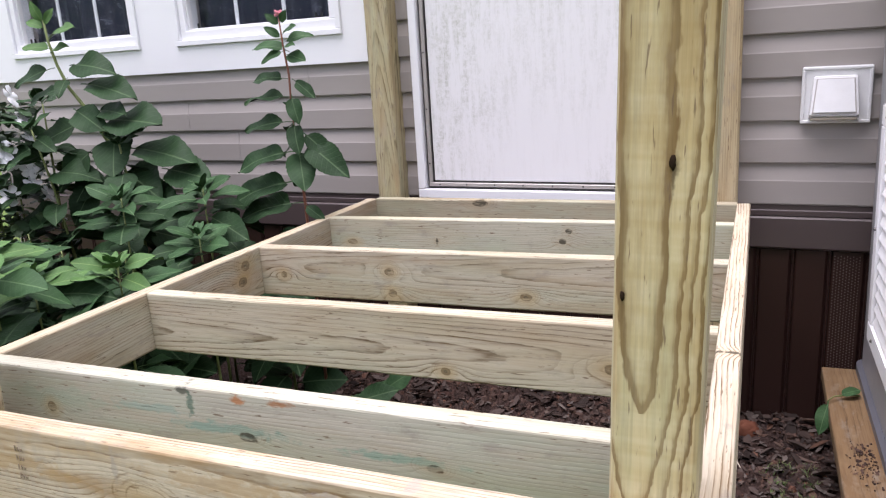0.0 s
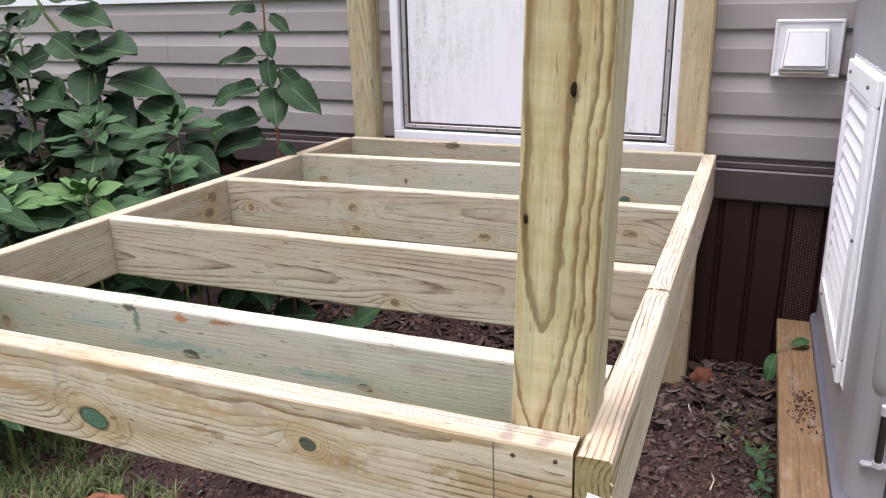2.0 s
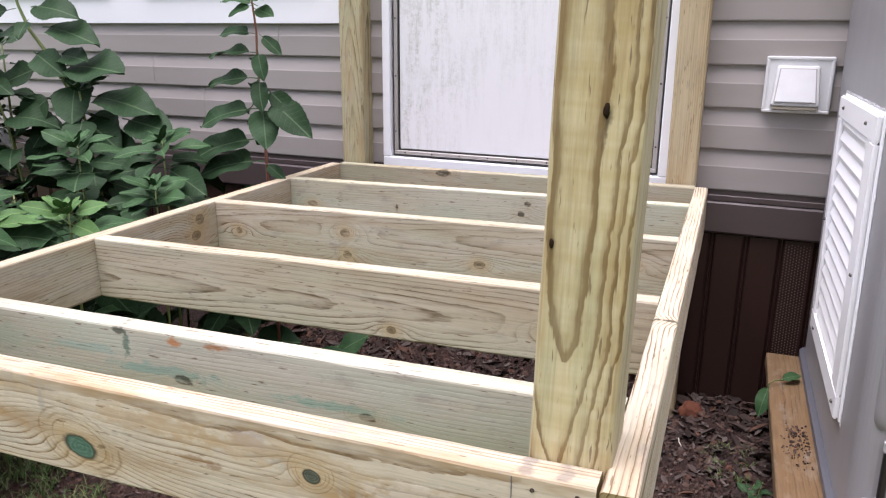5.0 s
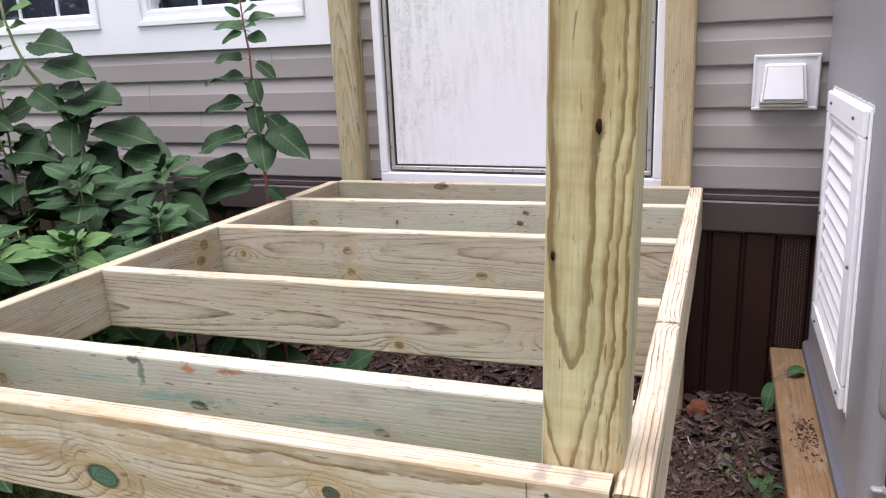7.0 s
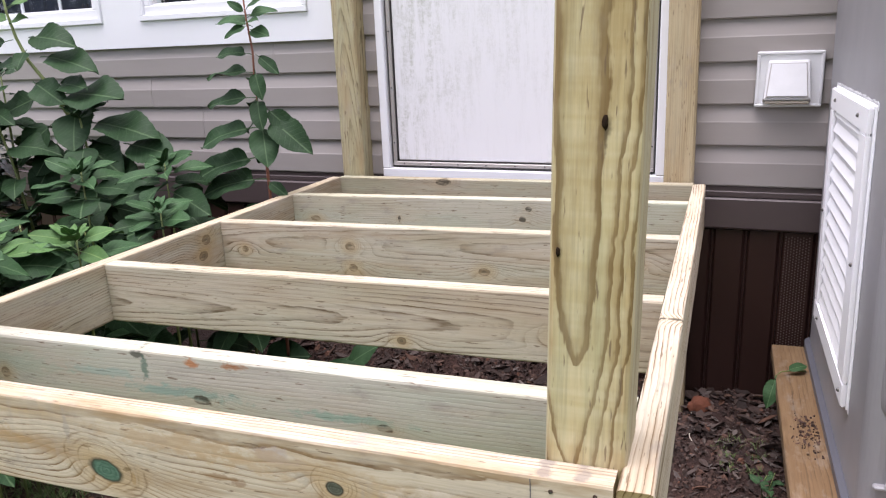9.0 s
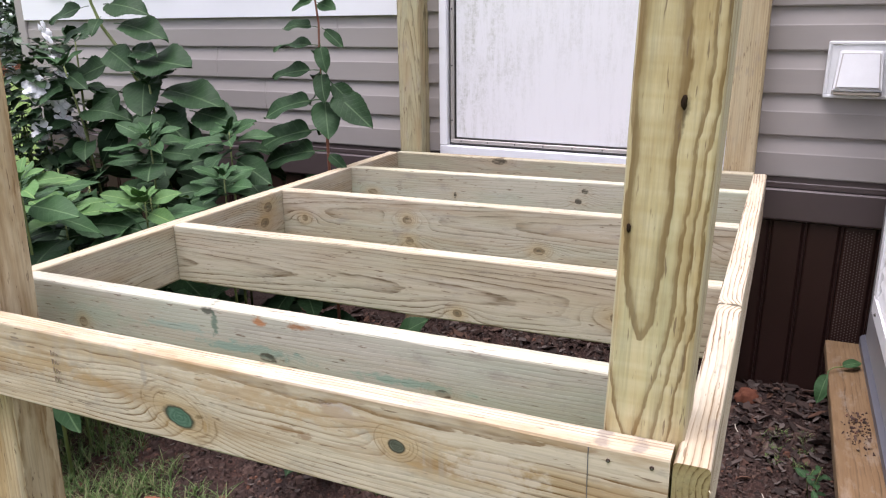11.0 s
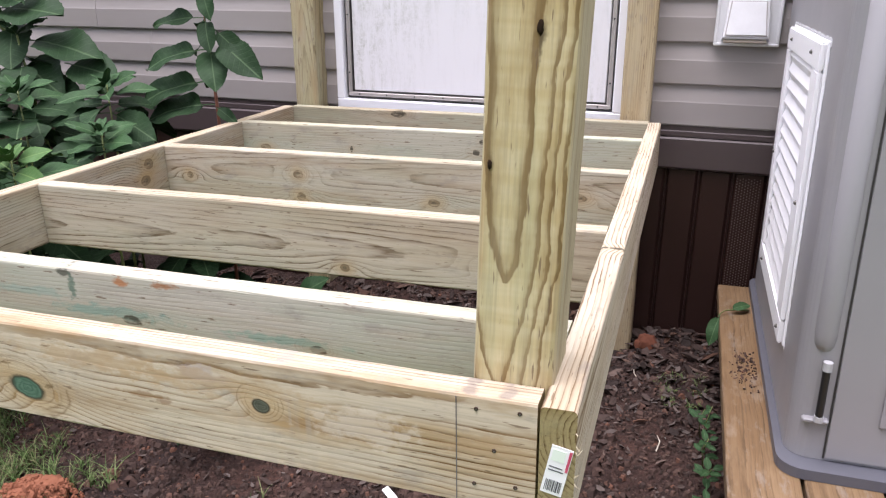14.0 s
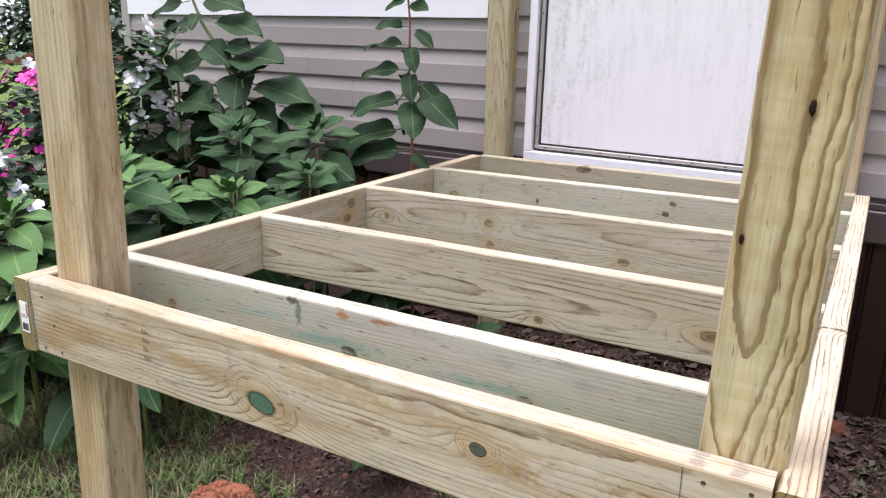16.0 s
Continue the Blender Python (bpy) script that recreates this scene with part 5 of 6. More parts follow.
# a leafy stalk beside it
line = [(-2.44, 1.42, ground_height(-2.44, 1.42)), (-2.46, 1.41, 0.35), (-2.50, 1.40, 0.70), (-2.56, 1.40, 0.93)]
plant = plant_of("leafy stalk with dark drooping leaves", line, 0.008, STEM_GREEN)
for k in range(14):
    put_leaf(plant, (BROAD, HANG)[k % 2], stem_point(line, 0.40 + 0.043 * k), k * 137.5 + rnd.uniform(-20, 20), rnd.uniform(-35, 5), rnd.uniform(0.15, 0.20) * (1 - 0.4 * max(0, k - 9) / 5), rnd, rnd.uniform(-15, 15))
for k in range(6):
    put_leaf(plant, MID, line[-1], k * 61, rnd.uniform(5, 50), rnd.uniform(0.06, 0.11), rnd)
# a second stalk behind it
line = [(-2.62, 1.52, ground_height(-2.6, 1.5)), (-2.64, 1.52, 0.4), (-2.66, 1.55, 0.80), (-2.69, 1.58, 1.02)]
plant = plant_of("slender green-stemmed plant behind the broad leaves", line, 0.008, STEM_GREEN)
for k in range(13):
    put_leaf(plant, OVAL, stem_point(line, 0.35 + 0.05 * k), k * 137.5, rnd.uniform(-30, 10), 0.17 - 0.006 * k, rnd, rnd.uniform(-15, 15))
for k in range(6):
    put_leaf(plant, OVAL, line[-1], k * 61, rnd.uniform(5, 50), rnd.uniform(0.06, 0.11), rnd)

# the red-stemmed plant by the deck's corner
rnd = random.Random(52)
line = [(-1.390, 1.445, ground_height(-1.38, 1.46)), (-1.388, 1.440, 0.30), (-1.384, 1.432, 0.70), (-1.388, 1.430, 0.85), (-1.393, 1.430, 0.95), (-1.388, 1.430, 1.065), (-1.398, 1.430, 1.162), (-1.402, 1.430, 1.245)]
plant = plant_of("tall red-stemmed plant with drooping pointed leaves", line, 0.0065, STEM_RED)
for x0, z0, x1, z1, out in ((-1.392, 0.822, -1.644, 0.775, 0.02), (-1.397, 0.918, -1.597, 0.899, 0.0), (-1.386, 0.997, -1.582, 0.992, 0.0), (-1.390, 1.054, -1.539, 1.066, 0.0), (-1.390, 0.724, -1.689, 0.664, 0.02), (-1.388, 1.007, -1.341, 0.915, 0.05),
                            (-1.388, 0.923, -1.342, 0.820, 0.07), (-1.384, 0.842, -1.318, 0.698, 0.09), (-1.370, 0.862, -1.179, 0.744, 0.05), (-1.370, 0.890, -1.235, 0.790, 0.02), (-1.380, 1.055, -1.287, 0.990, 0.02), (-1.386, 0.650, -1.638, 0.612, 0.05)):
    aim_leaf(plant, HANG if out > 0.04 else SLIM, (x0, 1.43, z0), (x1, 1.43 - out, z1), rnd, stalk=0.22)
for x0, z0, x1, z1, out in ((-1.386, 0.640, -1.290, 0.600, 0.04), (-1.390, 0.780, -1.455, 0.690, -0.05), (-1.395, 0.850, -1.490, 0.800, -0.06), (-1.385, 1.142, -1.521, 1.181, 0.0), (-1.396, 1.166, -1.295, 1.198, 0.0), (-1.393, 1.142, -1.465, 1.115, 0.04), (-1.392, 1.132, -1.300, 1.105, 0.03),
                            (-1.398, 1.181, -1.450, 1.222, 0.02), (-1.398, 1.190, -1.326, 1.218, 0.03), (-1.394, 1.152, -1.330, 1.163, 0.05), (-1.395, 0.905, -1.470, 0.892, -0.07), (-1.390, 0.985, -1.455, 0.978, -0.06), (-1.400, 1.220, -1.440, 1.260, 0.02), (-1.400, 1.225, -1.365, 1.265, 0.01), (-1.386, 0.560, -1.520, 0.500, 0.06), (-1.386, 0.520, -1.300, 0.430, -0.08)):
    aim_leaf(plant, SLIM if z1 < 1.1 else MID, (x0, 1.43, z0), (x1, 1.43 - out, z1), rnd, stalk=0.15)
bm = bmesh.new()
for k in range(14):
    a, h = k * 2.4, 0.004 * (k % 4)
    bmesh.ops.create_icosphere(bm, subdivisions=1, radius=0.0055, matrix=Matrix.Translation((-1.402 + 0.009 * math.cos(a), 1.430 + 0.009 * math.sin(a), 1.252 + h)))
part("flower_bud", bm, BUD, plant, "pale pink bud cluster")

# a withered cream flower head on a low stalk beside the deck's corner
line = [(-1.80, 0.66, ground_height(-1.8, 0.66)), (-1.79, 0.65, 0.15), (-1.80, 0.645, 0.45)]
plant = plant_of("withered cream flower head on a green stalk", line, 0.004, STEM_GREEN, "flower")
rnd = random.Random(77)
bm = bmesh.new()
bmesh.ops.create_icosphere(bm, subdivisions=4, radius=0.024)
for v_ in bm.verts:
    v_.co *= 1 + 0.35 * noise.noise(v_.co * 90) + 0.18 * noise.noise(v_.co * 260)
part("flower_head", bm, STONE, plant, "crumpled cream petals", Matrix.Translation((-1.80, 0.645, 0.466)), smooth=False)

# leaves that have crept under the deck
for s, (x, y) in enumerate(((-1.12, 0.98), (-1.12, 1.12), (-1.20, 1.25), (-1.14, 1.34), (-1.08, 0.78), (-1.20, 1.05))):
    rnd = random.Random(140 + s)
    z0 = ground_height(x, y)
    line = [(x - 0.06, y + 0.02, z0), (x, y, z0 + 0.12), (x + 0.03, y, z0 + 0.24)]
    plant = plant_of("low green shoot growing under the deck frame", line, 0.004, STEM_GREEN)
    for k in range(9):
        put_leaf(plant, OVAL, stem_point(line, 0.3 + 0.07 * k), k * 137.5, rnd.uniform(-20, 35), rnd.uniform(0.09, 0.14), rnd, rnd.uniform(-20, 20))

# weeds beside the timber
for s, (x, y, h, nleaf) in enumerate(((0.200, 1.16, 0.16, 8), (0.203, 0.98, 0.08, 9), (0.195, 1.07, 0.11, 9), (0.188, 1.24, 0.10, 6), (0.200, 0.90, 0.05, 7))):
    rnd = random.Random(160 + s)
    z0 = ground_height(x, y)
    line = [(x, y, z0), (x - 0.008, y, z0 + h * 0.6), (x + 0.004, y - 0.01, z0 + h)]
    plant = plant_of("small green weed beside the timber base", line, 0.002, STEM_GREEN, "weed", "weeds")
    for k in range(nleaf):
        put_leaf(plant, MID, stem_point(line, 0.4 + 0.6 * k / nleaf), k * 137.5, rnd.uniform(0, 40), rnd.uniform(0.018, 0.036), rnd)
# a sprig lying on the timber
line = [(0.300, 1.565, 0.074), (0.262, 1.545, 0.080), (0.232, 1.520, 0.085), (0.214, 1.500, 0.078)]
plant = plant_of("broken leafy sprig lying on the timber base", line, 0.003, STEM_GREEN, "sprig", "weeds")
rnd = random.Random(171)
for f, az, tilt, size in ((0.9, 250, -40, 0.085), (1.0, 290, -55, 0.075), (0.55, 30, 10, 0.06)):
    put_leaf(plant, MID, stem_point(line, f), az, tilt, size, rnd)


def blossom_mesh(material):
    """Five overlapping rounded petals, one across."""
    bm = bmesh.new()
    for k in range(5):
        a = k * math.tau / 5
        c = bm.verts.new((0, 0, 0.02))
        rim_ = []
        for t in (-0.62, -0.4, 0.0, 0.4, 0.62):
            rr = 0.5 - abs(t) * 0.12 if abs(t) < 0.6 else 0.30
            rim_.append(bm.verts.new((rr * math.cos(a + t), rr * math.sin(a + t), 0.10 - 0.10 * abs(t) + 0.03 * (k % 2))))
        mid_ = [bm.verts.new((v.co.x * 0.55, v.co.y * 0.55, v.co.z * 0.9 + 0.03)) for v in rim_]
        for i in range(4):
            bm.faces.new((mid_[i], rim_[i], rim_[i + 1], mid_[i + 1]))
            bm.faces.new((c, mid_[i], mid_[i + 1]))
    return to_mesh("blossom", bm, material, True)


BLOOM_W, BLOOM_P = blossom_mesh(PETAL_WHITE), blossom_mesh(PETAL_PINK)


def flower_bush(x, y, rx, ry, z0, z1, label, mesh, count, seed, size=0.055, others=None, leaf=1.0):
    """A mound of small leaves on thin stems with blossoms on its outside."""
    rnd = random.Random(seed)
    bush = thing("flower_bush", label, "flowering plant", group="flowering plants")
    for k in range(8):
        a = rnd.uniform(0, math.tau)
        q = (x + rx * 0.5 * math.cos(a), y + ry * 0.5 * math.sin(a))
        part("stem", tube_bm([(x + rx * 0.2 * math.cos(a), y + ry * 0.2 * math.sin(a), ground_height(x, y)), (*q, (z0 + z1) / 2), (q[0], q[1], z1 - 0.34 * (z1 - z0))], [0.005, 0.004, 0.002], 5), STEM_GREEN, bush)
    v, f = [], []
    src = MID[0]
    base_v = [tuple(p.co) for p in src.vertices]
    base_f = [tuple(p.vertices) for p in src.polygons]
    spots = []
    for k in range(620):
        a, g, h = rnd.uniform(0, math.tau), rnd.random() ** 0.5, rnd.uniform(z0, z1)
        taper = 1 - 0.45 * ((h - z0) / (z1 - z0)) ** 2
        p = Vector((x + rx * g * taper * math.cos(a), y + ry * g * taper * math.sin(a), h))
        s = rnd.uniform(0.055, 0.085) * leaf
        m = Matrix.Translation(p) @ Matrix.Rotation(a + rnd.uniform(-0.8, 0.8), 4, "Z") @ Matrix.Rotation(radians(rnd.uniform(-25, 35)), 4, "Y") @ Matrix.Diagonal((s, s * 1.15, s, 1))
        o = len(v)
        v += [tuple(m @ Vector(c)) for c in base_v]
        f += [tuple(i + o for i in q) for q in base_f]
    me = bpy.data.meshes.new("foliage")
    me.from_pydata(v, [], f)
    me.materials.append(FOLIAGE)
    for p in me.polygons:
        p.use_smooth = True
    tagged(part("foliage", me, None, bush), kind="stuff")
    for k in range(count):
        a = rnd.uniform(math.pi * 0.9, math.tau * 1.08)
        h = rnd.uniform(z0 + 0.12 * (z1 - z0), z1 + 0.02)
        taper = 1 - 0.45 * ((h - z0) / (z1 - z0)) ** 2
        p = Vector((x + rx * 1.02 * taper * math.cos(a), y + ry * 1.02 * taper * math.sin(a), h))
        s = size * rnd.uniform(0.8, 1.25)
        m = Matrix.Translation(p) @ Matrix.Rotation(a + math.pi / 2 + rnd.uniform(-0.4, 0.4), 4, "Z") @ Matrix.Rotation(radians(rnd.uniform(35, 75)), 4, "X") @ Matrix.Diagonal((s, s, s, 1))
        part("blossom", mesh if not others or rnd.random() < 0.7 else others, None, bush, m=m)
    return bush


fn = Nodes("bush_foliage")
fcol = fn.ramp(fn.island(), [(0.0, (0.020, 0.042, 0.018)), (0.5, (0.034, 0.072, 0.030)), (1.0, (0.065, 0.115, 0.046))])
FOLIAGE = fn.done(fn.mix(fn.m("MULTIPLY", fn.noise(fn.coord(), 60, 3), 0.5), fcol, (0.02, 0.04, 0.02)), 0.45, spec=0.35)

flower_bush(-2.76, 1.40, 0.20, 0.18, 0.15, 1.05, "tall bush of white impatiens by the wall", BLOOM_W, 34, 61, 0.080)
flower_bush(-3.15, 1.10, 0.26, 0.28, -0.1, 0.95, "bush of white impatiens in the bed", BLOOM_W, 22, 62, 0.06)
flower_bush(-2.72, 0.98, 0.24, 0.20, -0.1, 0.88, "bush of magenta impatiens in the bed", BLOOM_P, 80, 63, 0.048)
flower_bush(-2.62, 0.66, 0.22, 0.18, -0.15, 0.62, "low bush of white impatiens in the bed", BLOOM_W, 22, 64, 0.088)
flower_bush(-2.98, 0.62, 0.30, 0.26, -0.15, 0.76, "mixed magenta and white impatiens", BLOOM_P, 46, 65, 0.048, BLOOM_W)
flower_bush(-2.95, 0.40, 0.22, 0.18, -0.17, 0.40, "low white impatiens at the bed's edge", BLOOM_W, 12, 66, 0.06)

# ---------- garden beyond the house corner ----------
edging = thing("brick_edging", "low wall of dull red garden edging bricks", "edging")
bm = box_bm((-0.29, -0.15, 0.0), (0.29, 0.15, 0.145), 0.015)
edge_block = to_mesh("edging_block", bm, BRICK)
for row in range(3):
    for k in range(16):
        part("edging_block", edge_block, None, edging, m=Matrix.Translation((-31.5 + k * 0.6 + (row % 2) * 0.3, 16.4 + 0.02 * row, -0.21 + row * 0.15)))
for s, x in enumerate((-31.0, -28.8, -26.6, -24.4)):
    flower_bush(x, 17.8, 1.3, 1.1, 0.2, 2.1 + 0.3 * (s % 2), "distant shrub covered in small white flowers", BLOOM_W, 60, 70 + s, 0.13, leaf=5.0)
hedge_v, hedge_f = [], []
rnd = random.Random(80)
for k in range(9000):
    x = rnd.uniform(-40, 6)
    top = 3.2 + 1.2 * noise.noise((x * 0.35, 0, 0)) + 0.5 * noise.noise((x * 1.3, 4, 0))
    z = rnd.uniform(-0.2, top)
    y = 24 + rnd.uniform(-1.2, 1.2) + 0.6 * noise.noise((x, z, 2))
    p, s = Vector((x, y, z)), rnd.uniform(0.12, 0.28)
    q = Euler((rnd.uniform(-1, 1), rnd.uniform(-1, 1), rnd.uniform(0, 6))).to_matrix()
    o = len(hedge_v)
    hedge_v += [tuple(p + q @ Vector(c) * s) for c in ((-1, 0, 0), (0, -0.5, 0.1), (1, 0, 0), (0, 0.5, 0.1))]
    hedge_f.append((o, o + 1, o + 2, o + 3))
me = bpy.data.meshes.new("far_hedge")
me.from_pydata(hedge_v, [], hedge_f)
me.materials.append(FOLIAGE)
tagged(new("far_hedge", me), "distant green hedge behind the lawn", "hedge", kind="stuff")

# unseen tree belt behind the camera, added so the window glass mirrors less sky
back_v, back_f = [], []
rnd = random.Random(81)
for k in range(12000):
    x = rnd.uniform(-34, 34)
    top = 5.5 + 1.6 * noise.noise((x * 0.25, 9, 0)) + 0.7 * noise.noise((x * 0.9, 4, 2))
    z = -0.2 + (top + 0.2) * rnd.random() ** 0.8
    y = -21 + rnd.uniform(-1.5, 1.5) + noise.noise((x * 0.5, z * 0.5, 2))
    p, s_ = Vector((x, y, z)), rnd.uniform(0.2, 0.45)
    q = Euler((rnd.uniform(-1, 1), rnd.uniform(-1, 1), rnd.uniform(0, 6))).to_matrix()
    o = len(back_v)
    back_v += [tuple(p + q @ Vector(c) * s_) for c in ((-1, 0, 0), (0, -0.6, 0.1), (1, 0, 0), (0, 0.6, 0.1))]
    back_f.append((o, o + 1, o + 2, o + 3))
me = bpy.data.meshes.new("unseen_woods")
me.from_pydata(back_v, [], back_f)
me.materials.append(FOLIAGE)
tagged(new("unseen_woods", me), "unseen belt of trees behind the camera, added to darken window reflections", "woods", kind="stuff")

# ---------- litter, grass, stones ----------
def scatter(name, count, area, build, material, label, category, seed, keep=None):
    rnd = random.Random(seed)
    v, f = [], []
    for _ in range(count):
        x, y = rnd.uniform(area[0], area[1]), rnd.uniform(area[2], area[3])
        if keep and not keep(x, y, rnd):
            continue
        build(v, f, x, y, ground_height(x, y), rnd)
    me = bpy.data.meshes.new(name)
    me.from_pydata(v, [], f)
    me.materials.append(material)
    return tagged(new(name, me), label, category, kind="stuff")


def chip(v, f, x, y, z, rnd, k=1.0):
    """A curled dead leaf or bark chip."""
    s = rnd.uniform(0.004, 0.013) if rnd.random() < 0.88 else rnd.uniform(0.013, 0.024)
    s *= k
    q = Euler((rnd.uniform(-0.5, 0.5), rnd.uniform(-0.5, 0.5), rnd.uniform(0, 6.3))).to_matrix()
    wd, c = rnd.uniform(0.25, 0.6), rnd.uniform(-0.3, 0.4)
    o = len(v)
    for p in ((-1, 0, 0), (-0.3, -wd, c), (0.5, -wd * 0.8, c), (1.1, 0, 0.1), (0.4, wd, c), (-0.4, wd * 0.9, c), (0.1, 0, -0.05)):
        r = q @ Vector(p) * s
        v.append((x + r.x, y + r.y, z + 0.004 + s * 0.25 + r.z))
    for a, b in ((0, 1), (1, 2), (2, 3), (3, 4), (4, 5), (5, 0)):
        f.append((o + a, o + b, o + 6))


def clod(v, f, x, y, z, rnd, k_=1.0):
    s = rnd.uniform(0.002, 0.009) if rnd.random() < 0.95 else rnd.uniform(0.009, 0.017)
    s *= k_
    o = len(v)
    a0 = rnd.uniform(0, 6)
    for k in range(5):
        a = a0 + k * math.tau / 5
        rr = s * rnd.uniform(0.7, 1.2)
        v.append((x + rr * math.cos(a), y + rr * math.sin(a), z - 0.001))
    for k in range(4):
        a = a0 + 0.5 + k * math.tau / 4
        rr = s * rnd.uniform(0.4, 0.7)
        v.append((x + rr * math.cos(a), y + rr * math.sin(a), z + s * rnd.uniform(0.6, 1.0)))
    for k in range(5):
        f.append((o + k, o + (k + 1) % 5, o + 5 + min(k, 3)))
    for k in range(4):
        f.append((o + (k + 1) % 5, o + 5 + (k + 1) % 4, o + 5 + k))
    f.append((o + 5, o + 6, o + 7, o + 8))


def blade(v, f, x, y, z, rnd, tall=0.058):
    """Three to six arching grass blades from one root."""
    for _ in range(rnd.randint(3, 6)):
        a, h, bend, wd = rnd.uniform(0, 6.3), tall * rnd.uniform(0.4, 1.2), rnd.uniform(0.3, 1.1), rnd.uniform(0.0012, 0.0026)
        cx_, sx_ = math.cos(a), math.sin(a)
        o = len(v)
        for t in (0, 0.35, 0.7, 1.0):
            d, zz, ww = bend * h * t * t, h * t * (1 - 0.35 * bend * t), wd * (1 - t * 0.9)
            v += [(x + cx_ * d - sx_ * ww, y + sx_ * d + cx_ * ww, z + zz), (x + cx_ * d + sx_ * ww, y + sx_ * d - cx_ * ww, z + zz)]
        f += [(o, o + 1, o + 3, o + 2), (o + 2, o + 3, o + 5, o + 4), (o + 4, o + 5, o + 7, o + 6)]


scatter("leaf_litter", 15000, (-1.9, 0.45, -0.3, 1.84), lambda v, f, x, y, z, r: chip(v, f, x, y, z, r, 0.85 + 0.75 * max(0.0, min(1.0, (y - 1.15) / 0.4))), LITTER, "brown dead leaves and bark chips on the soil", "leaf litter", 90,
        lambda x, y, r: r.random() < 0.35 + 0.65 * max(0, noise.noise((x * 2.2, y * 2.2, 5)) + 0.5) * (0.22 + 0.78 * max(0.0, min(1.0, (y - 0.95) / 0.5))) - (0.12 if y < 1.1 else 0.0))
SOIL = scatter_material("soil_crumbs", [(0.0, (0.040, 0.026, 0.022)), (0.5, (0.080, 0.047, 0.038)), (0.90, (0.110, 0.066, 0.052)), (1.0, (0.19, 0.085, 0.055))], 0.95)
scatter("soil_crumbs", 22000, (-1.9, 0.45, -0.3, 1.84), lambda v, f, x, y, z, r: clod(v, f, x, y, z, r, 1.25), SOIL, "crumbs of reddish-brown soil", "soil", 91,
        lambda x, y, r: ((x + 0.9) / 2.3) ** 2 + ((y - 1.0) / 1.25) ** 2 < r.uniform(0.8, 1.0))
scatter("grass_tufts", 9000, (-2.6, -0.25, -0.4, 1.0), blade, GRASS, "sparse green grass at the bed's edge", "grass", 92,
        lambda x, y, r: r.random() < min(1.0, (y + 0.4) / 0.5, (x + 2.6) / 0.4) and noise.noise((x * 3.1, y * 3.1, 1)) + (-0.55 - x) * 0.55 - (y - 0.45) * 0.9 > 0.20 + 0.25 * max(0.0, min(1.0, (x + 1.5) / 0.5)) + 0.55 * noise.noise((x * 9, y * 9, 4)))
scatter("grass_patch", 70, (0.06, 0.20, 1.36, 1.56), lambda v, f, x, y, z, r: blade(v, f, x, y, z, r, 0.022), GRASS, "small grass patch beside the deck frame", "grass", 93)
scatter("front_grass", 60, (-0.75, -0.15, 0.25, 0.5), lambda v, f, x, y, z, r: blade(v, f, x, y, z, r, 0.045), GRASS, "few grass blades under the rim board", "grass", 94, lambda x, y, r: noise.noise((x * 8, y * 8, 3)) > 0.1)


def lump(name, x, y, z, sx, sy, sz, material, label, category, seed, rough=0.3):
    bm = bmesh.new()
    bmesh.ops.create_icosphere(bm, subdivisions=4, radius=1.0)
    for v_ in bm.verts:
        k = 1 + rough * noise.noise(v_.co * 1.6 + Vector((seed, 0, 0))) + rough * 0.5 * noise.noise(v_.co * 5 + Vector((0, seed, 0))) + rough * 0.25 * noise.noise(v_.co * 13)
        v_.co = Vector((v_.co.x * sx, v_.co.y * sy, v_.co.z * sz)) * k
    return solid(name, bm, material, label, category, Matrix.Translation((x, y, z)), smooth=True)


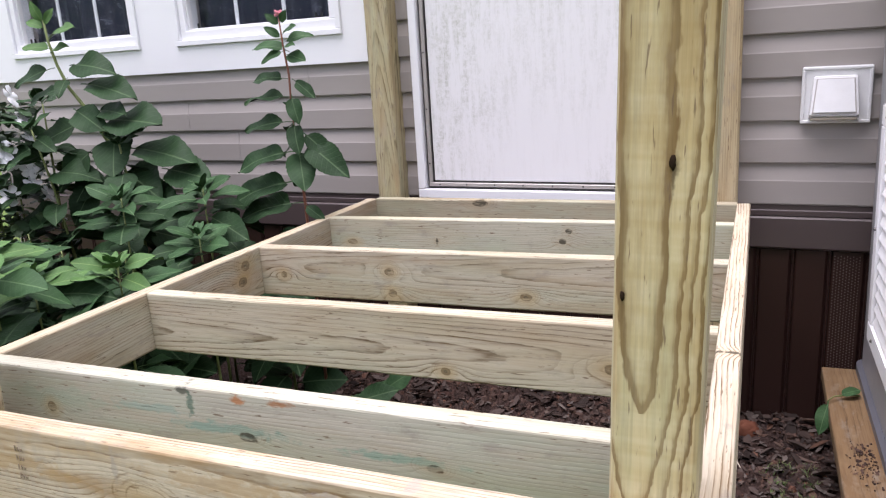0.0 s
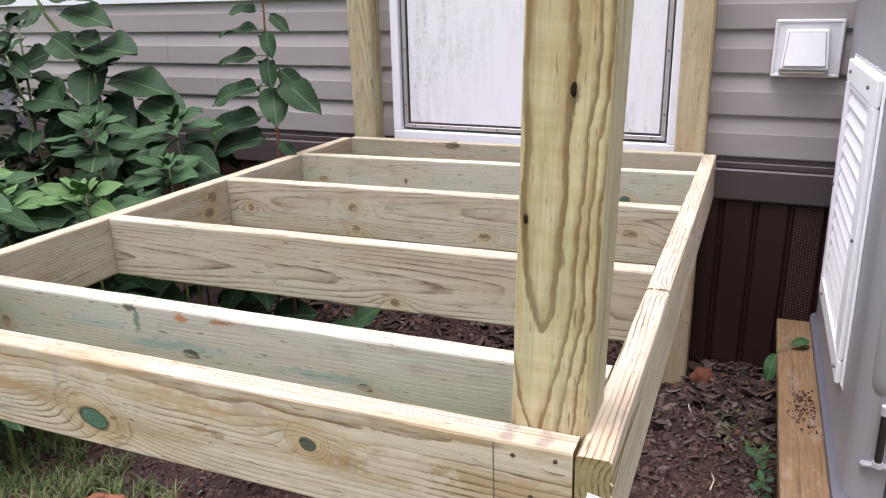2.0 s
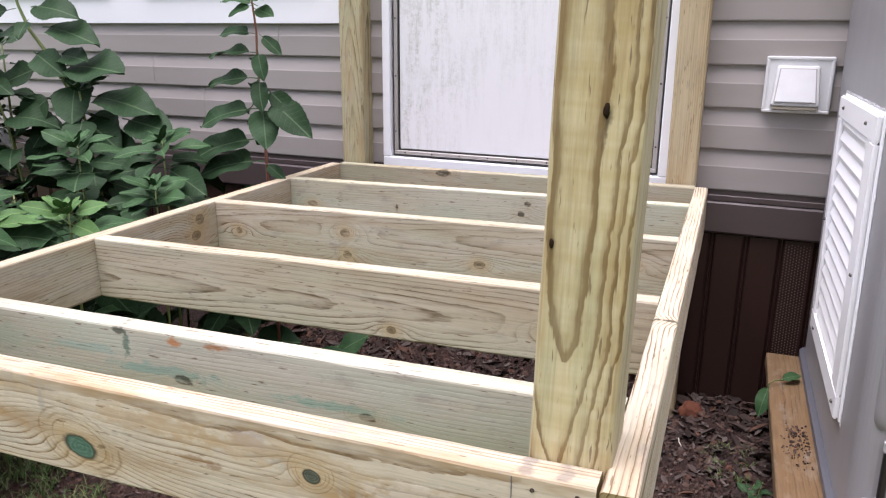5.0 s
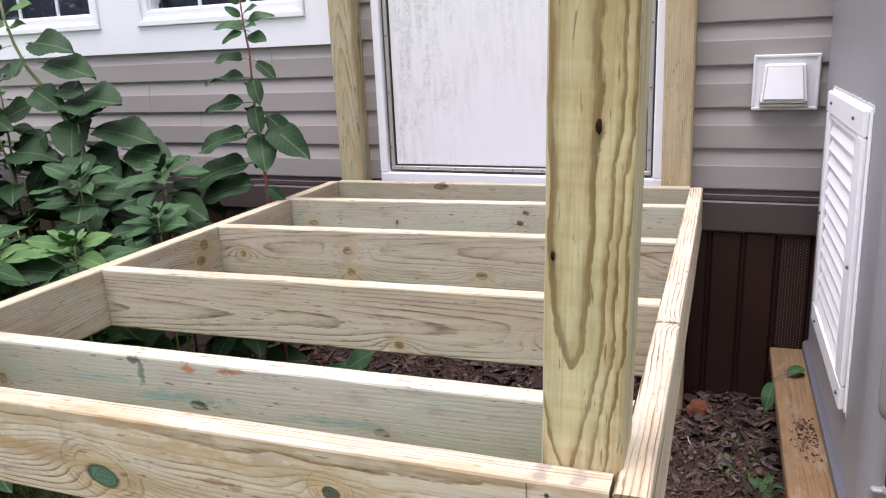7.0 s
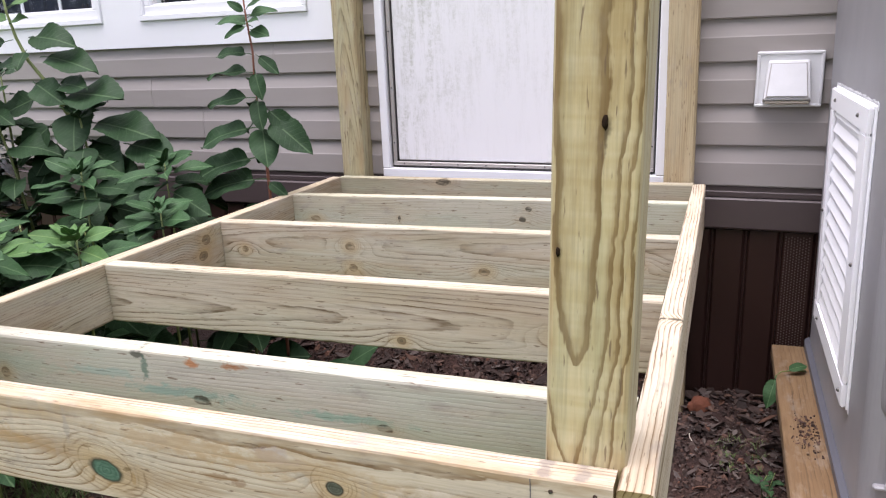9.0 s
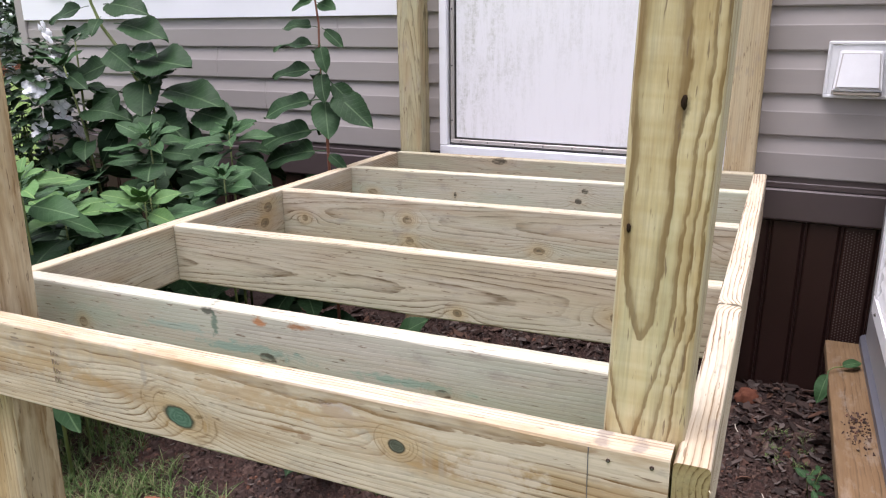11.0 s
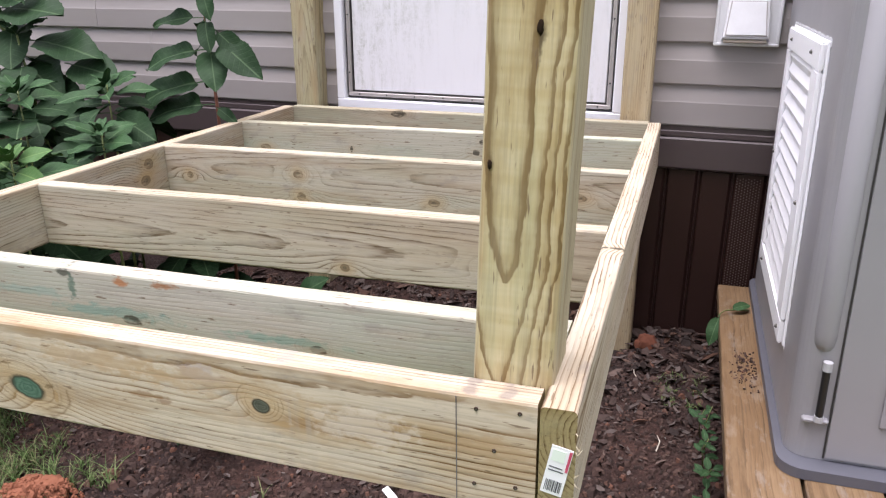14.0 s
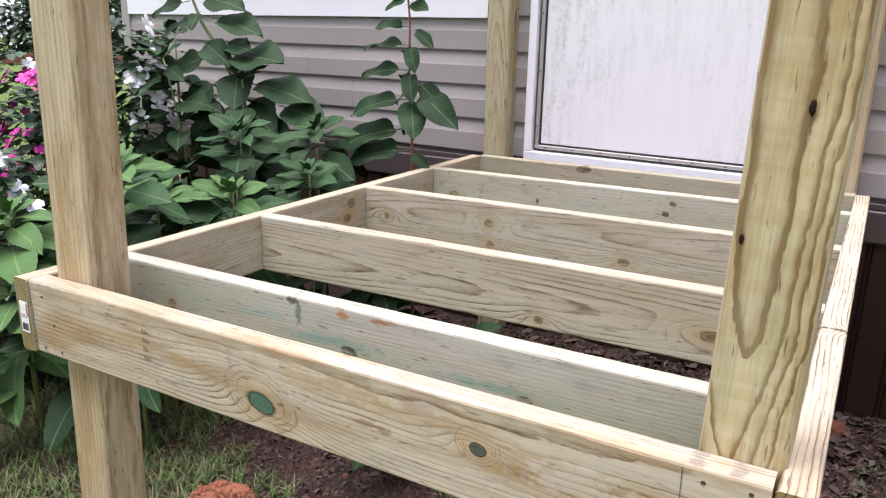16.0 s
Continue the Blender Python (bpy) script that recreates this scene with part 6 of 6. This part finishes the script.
lump("clay_clod", -1.36, 0.475, ground_height(-1.36, 0.475) + 0.012, 0.085, 0.06, 0.045, CLAY, "crumbly orange clay heap on the soil", "clay", 3, 0.35)
lump("clay_clod", -1.24, 0.42, ground_height(-1.24, 0.42) + 0.002, 0.04, 0.03, 0.018, CLAY, "small orange clay lump on the soil", "clay", 6, 0.4)
heap_v, heap_f = [], []
rnd = random.Random(27)
for _ in range(420):
    a, g = rnd.uniform(0, 6.3), rnd.random() ** 0.6
    x, y = -1.35 + 0.115 * g * math.cos(a), 0.465 + 0.085 * g * math.sin(a)
    clod(heap_v, heap_f, x, y, ground_height(x, y) + 0.058 * max(0.0, 1 - g * g) ** 0.7 + 0.001, rnd, 0.9)
me = bpy.data.meshes.new("clay_crumbs")
me.from_pydata(heap_v, [], heap_f)
me.materials.append(CLAY)
tagged(new("clay_crumbs", me), "crumbs of orange clay on and round the heap", "clay", kind="stuff")
lump("broken_brick", 0.012, 1.730, ground_height(0.0, 1.73) + 0.008, 0.038, 0.032, 0.034, BRICK, "worn piece of orange-red brick by the post", "brick", 5, 0.22)
rnd = random.Random(15)
for k in range(7):
    x, y = rnd.uniform(-1.2, 0.18), rnd.uniform(0.5, 1.7)
    z = ground_height(x, y) + 0.010
    a = rnd.uniform(0, 6)
    ln = rnd.uniform(0.05, 0.11)
    bm = tube_bm([(x, y, z), (x + ln * 0.5 * math.cos(a), y + ln * 0.5 * math.sin(a), z + 0.006), (x + ln * math.cos(a + 0.2), y + ln * math.sin(a + 0.2), z)], [0.0022, 0.0018, 0.001], 5)
    solid("twig", bm, STONE, "thin pale dry twig on the soil", "twig", group="twigs")
# crumbs of soil swept onto the timber
scatter_rnd = random.Random(33)
v, f = [], []
for _ in range(140):
    x = min(max(scatter_rnd.gauss(0.278, 0.016), 0.235), 0.298)
    y = scatter_rnd.choice((1.20, 1.14, 1.23)) + scatter_rnd.gauss(0, 0.035)
    clod(v, f, x, y, PZ + 0.0012, scatter_rnd, 0.4) if scatter_rnd.random() < 0.8 else chip(v, f, x, y, PZ - 0.003, scatter_rnd, 0.55)
me = bpy.data.meshes.new("soil_on_timber")
me.from_pydata(v, [], f)
me.materials.append(SOIL)
tagged(new("soil_on_timber", me), "scattered soil crumbs on the timber base", "soil", kind="stuff")
# scrap of torn tag on the ground
solid("paper_scrap", box_bm((-0.022, -0.009, 0), (0.022, 0.009, 0.001)), PAPER, "torn white paper scrap lying on the soil", "paper scrap", Matrix.Translation((-0.541, 0.759, ground_height(-0.541, 0.759) + 0.012)) @ Euler((0.3, 0.2, -0.6)).to_matrix().to_4x4())
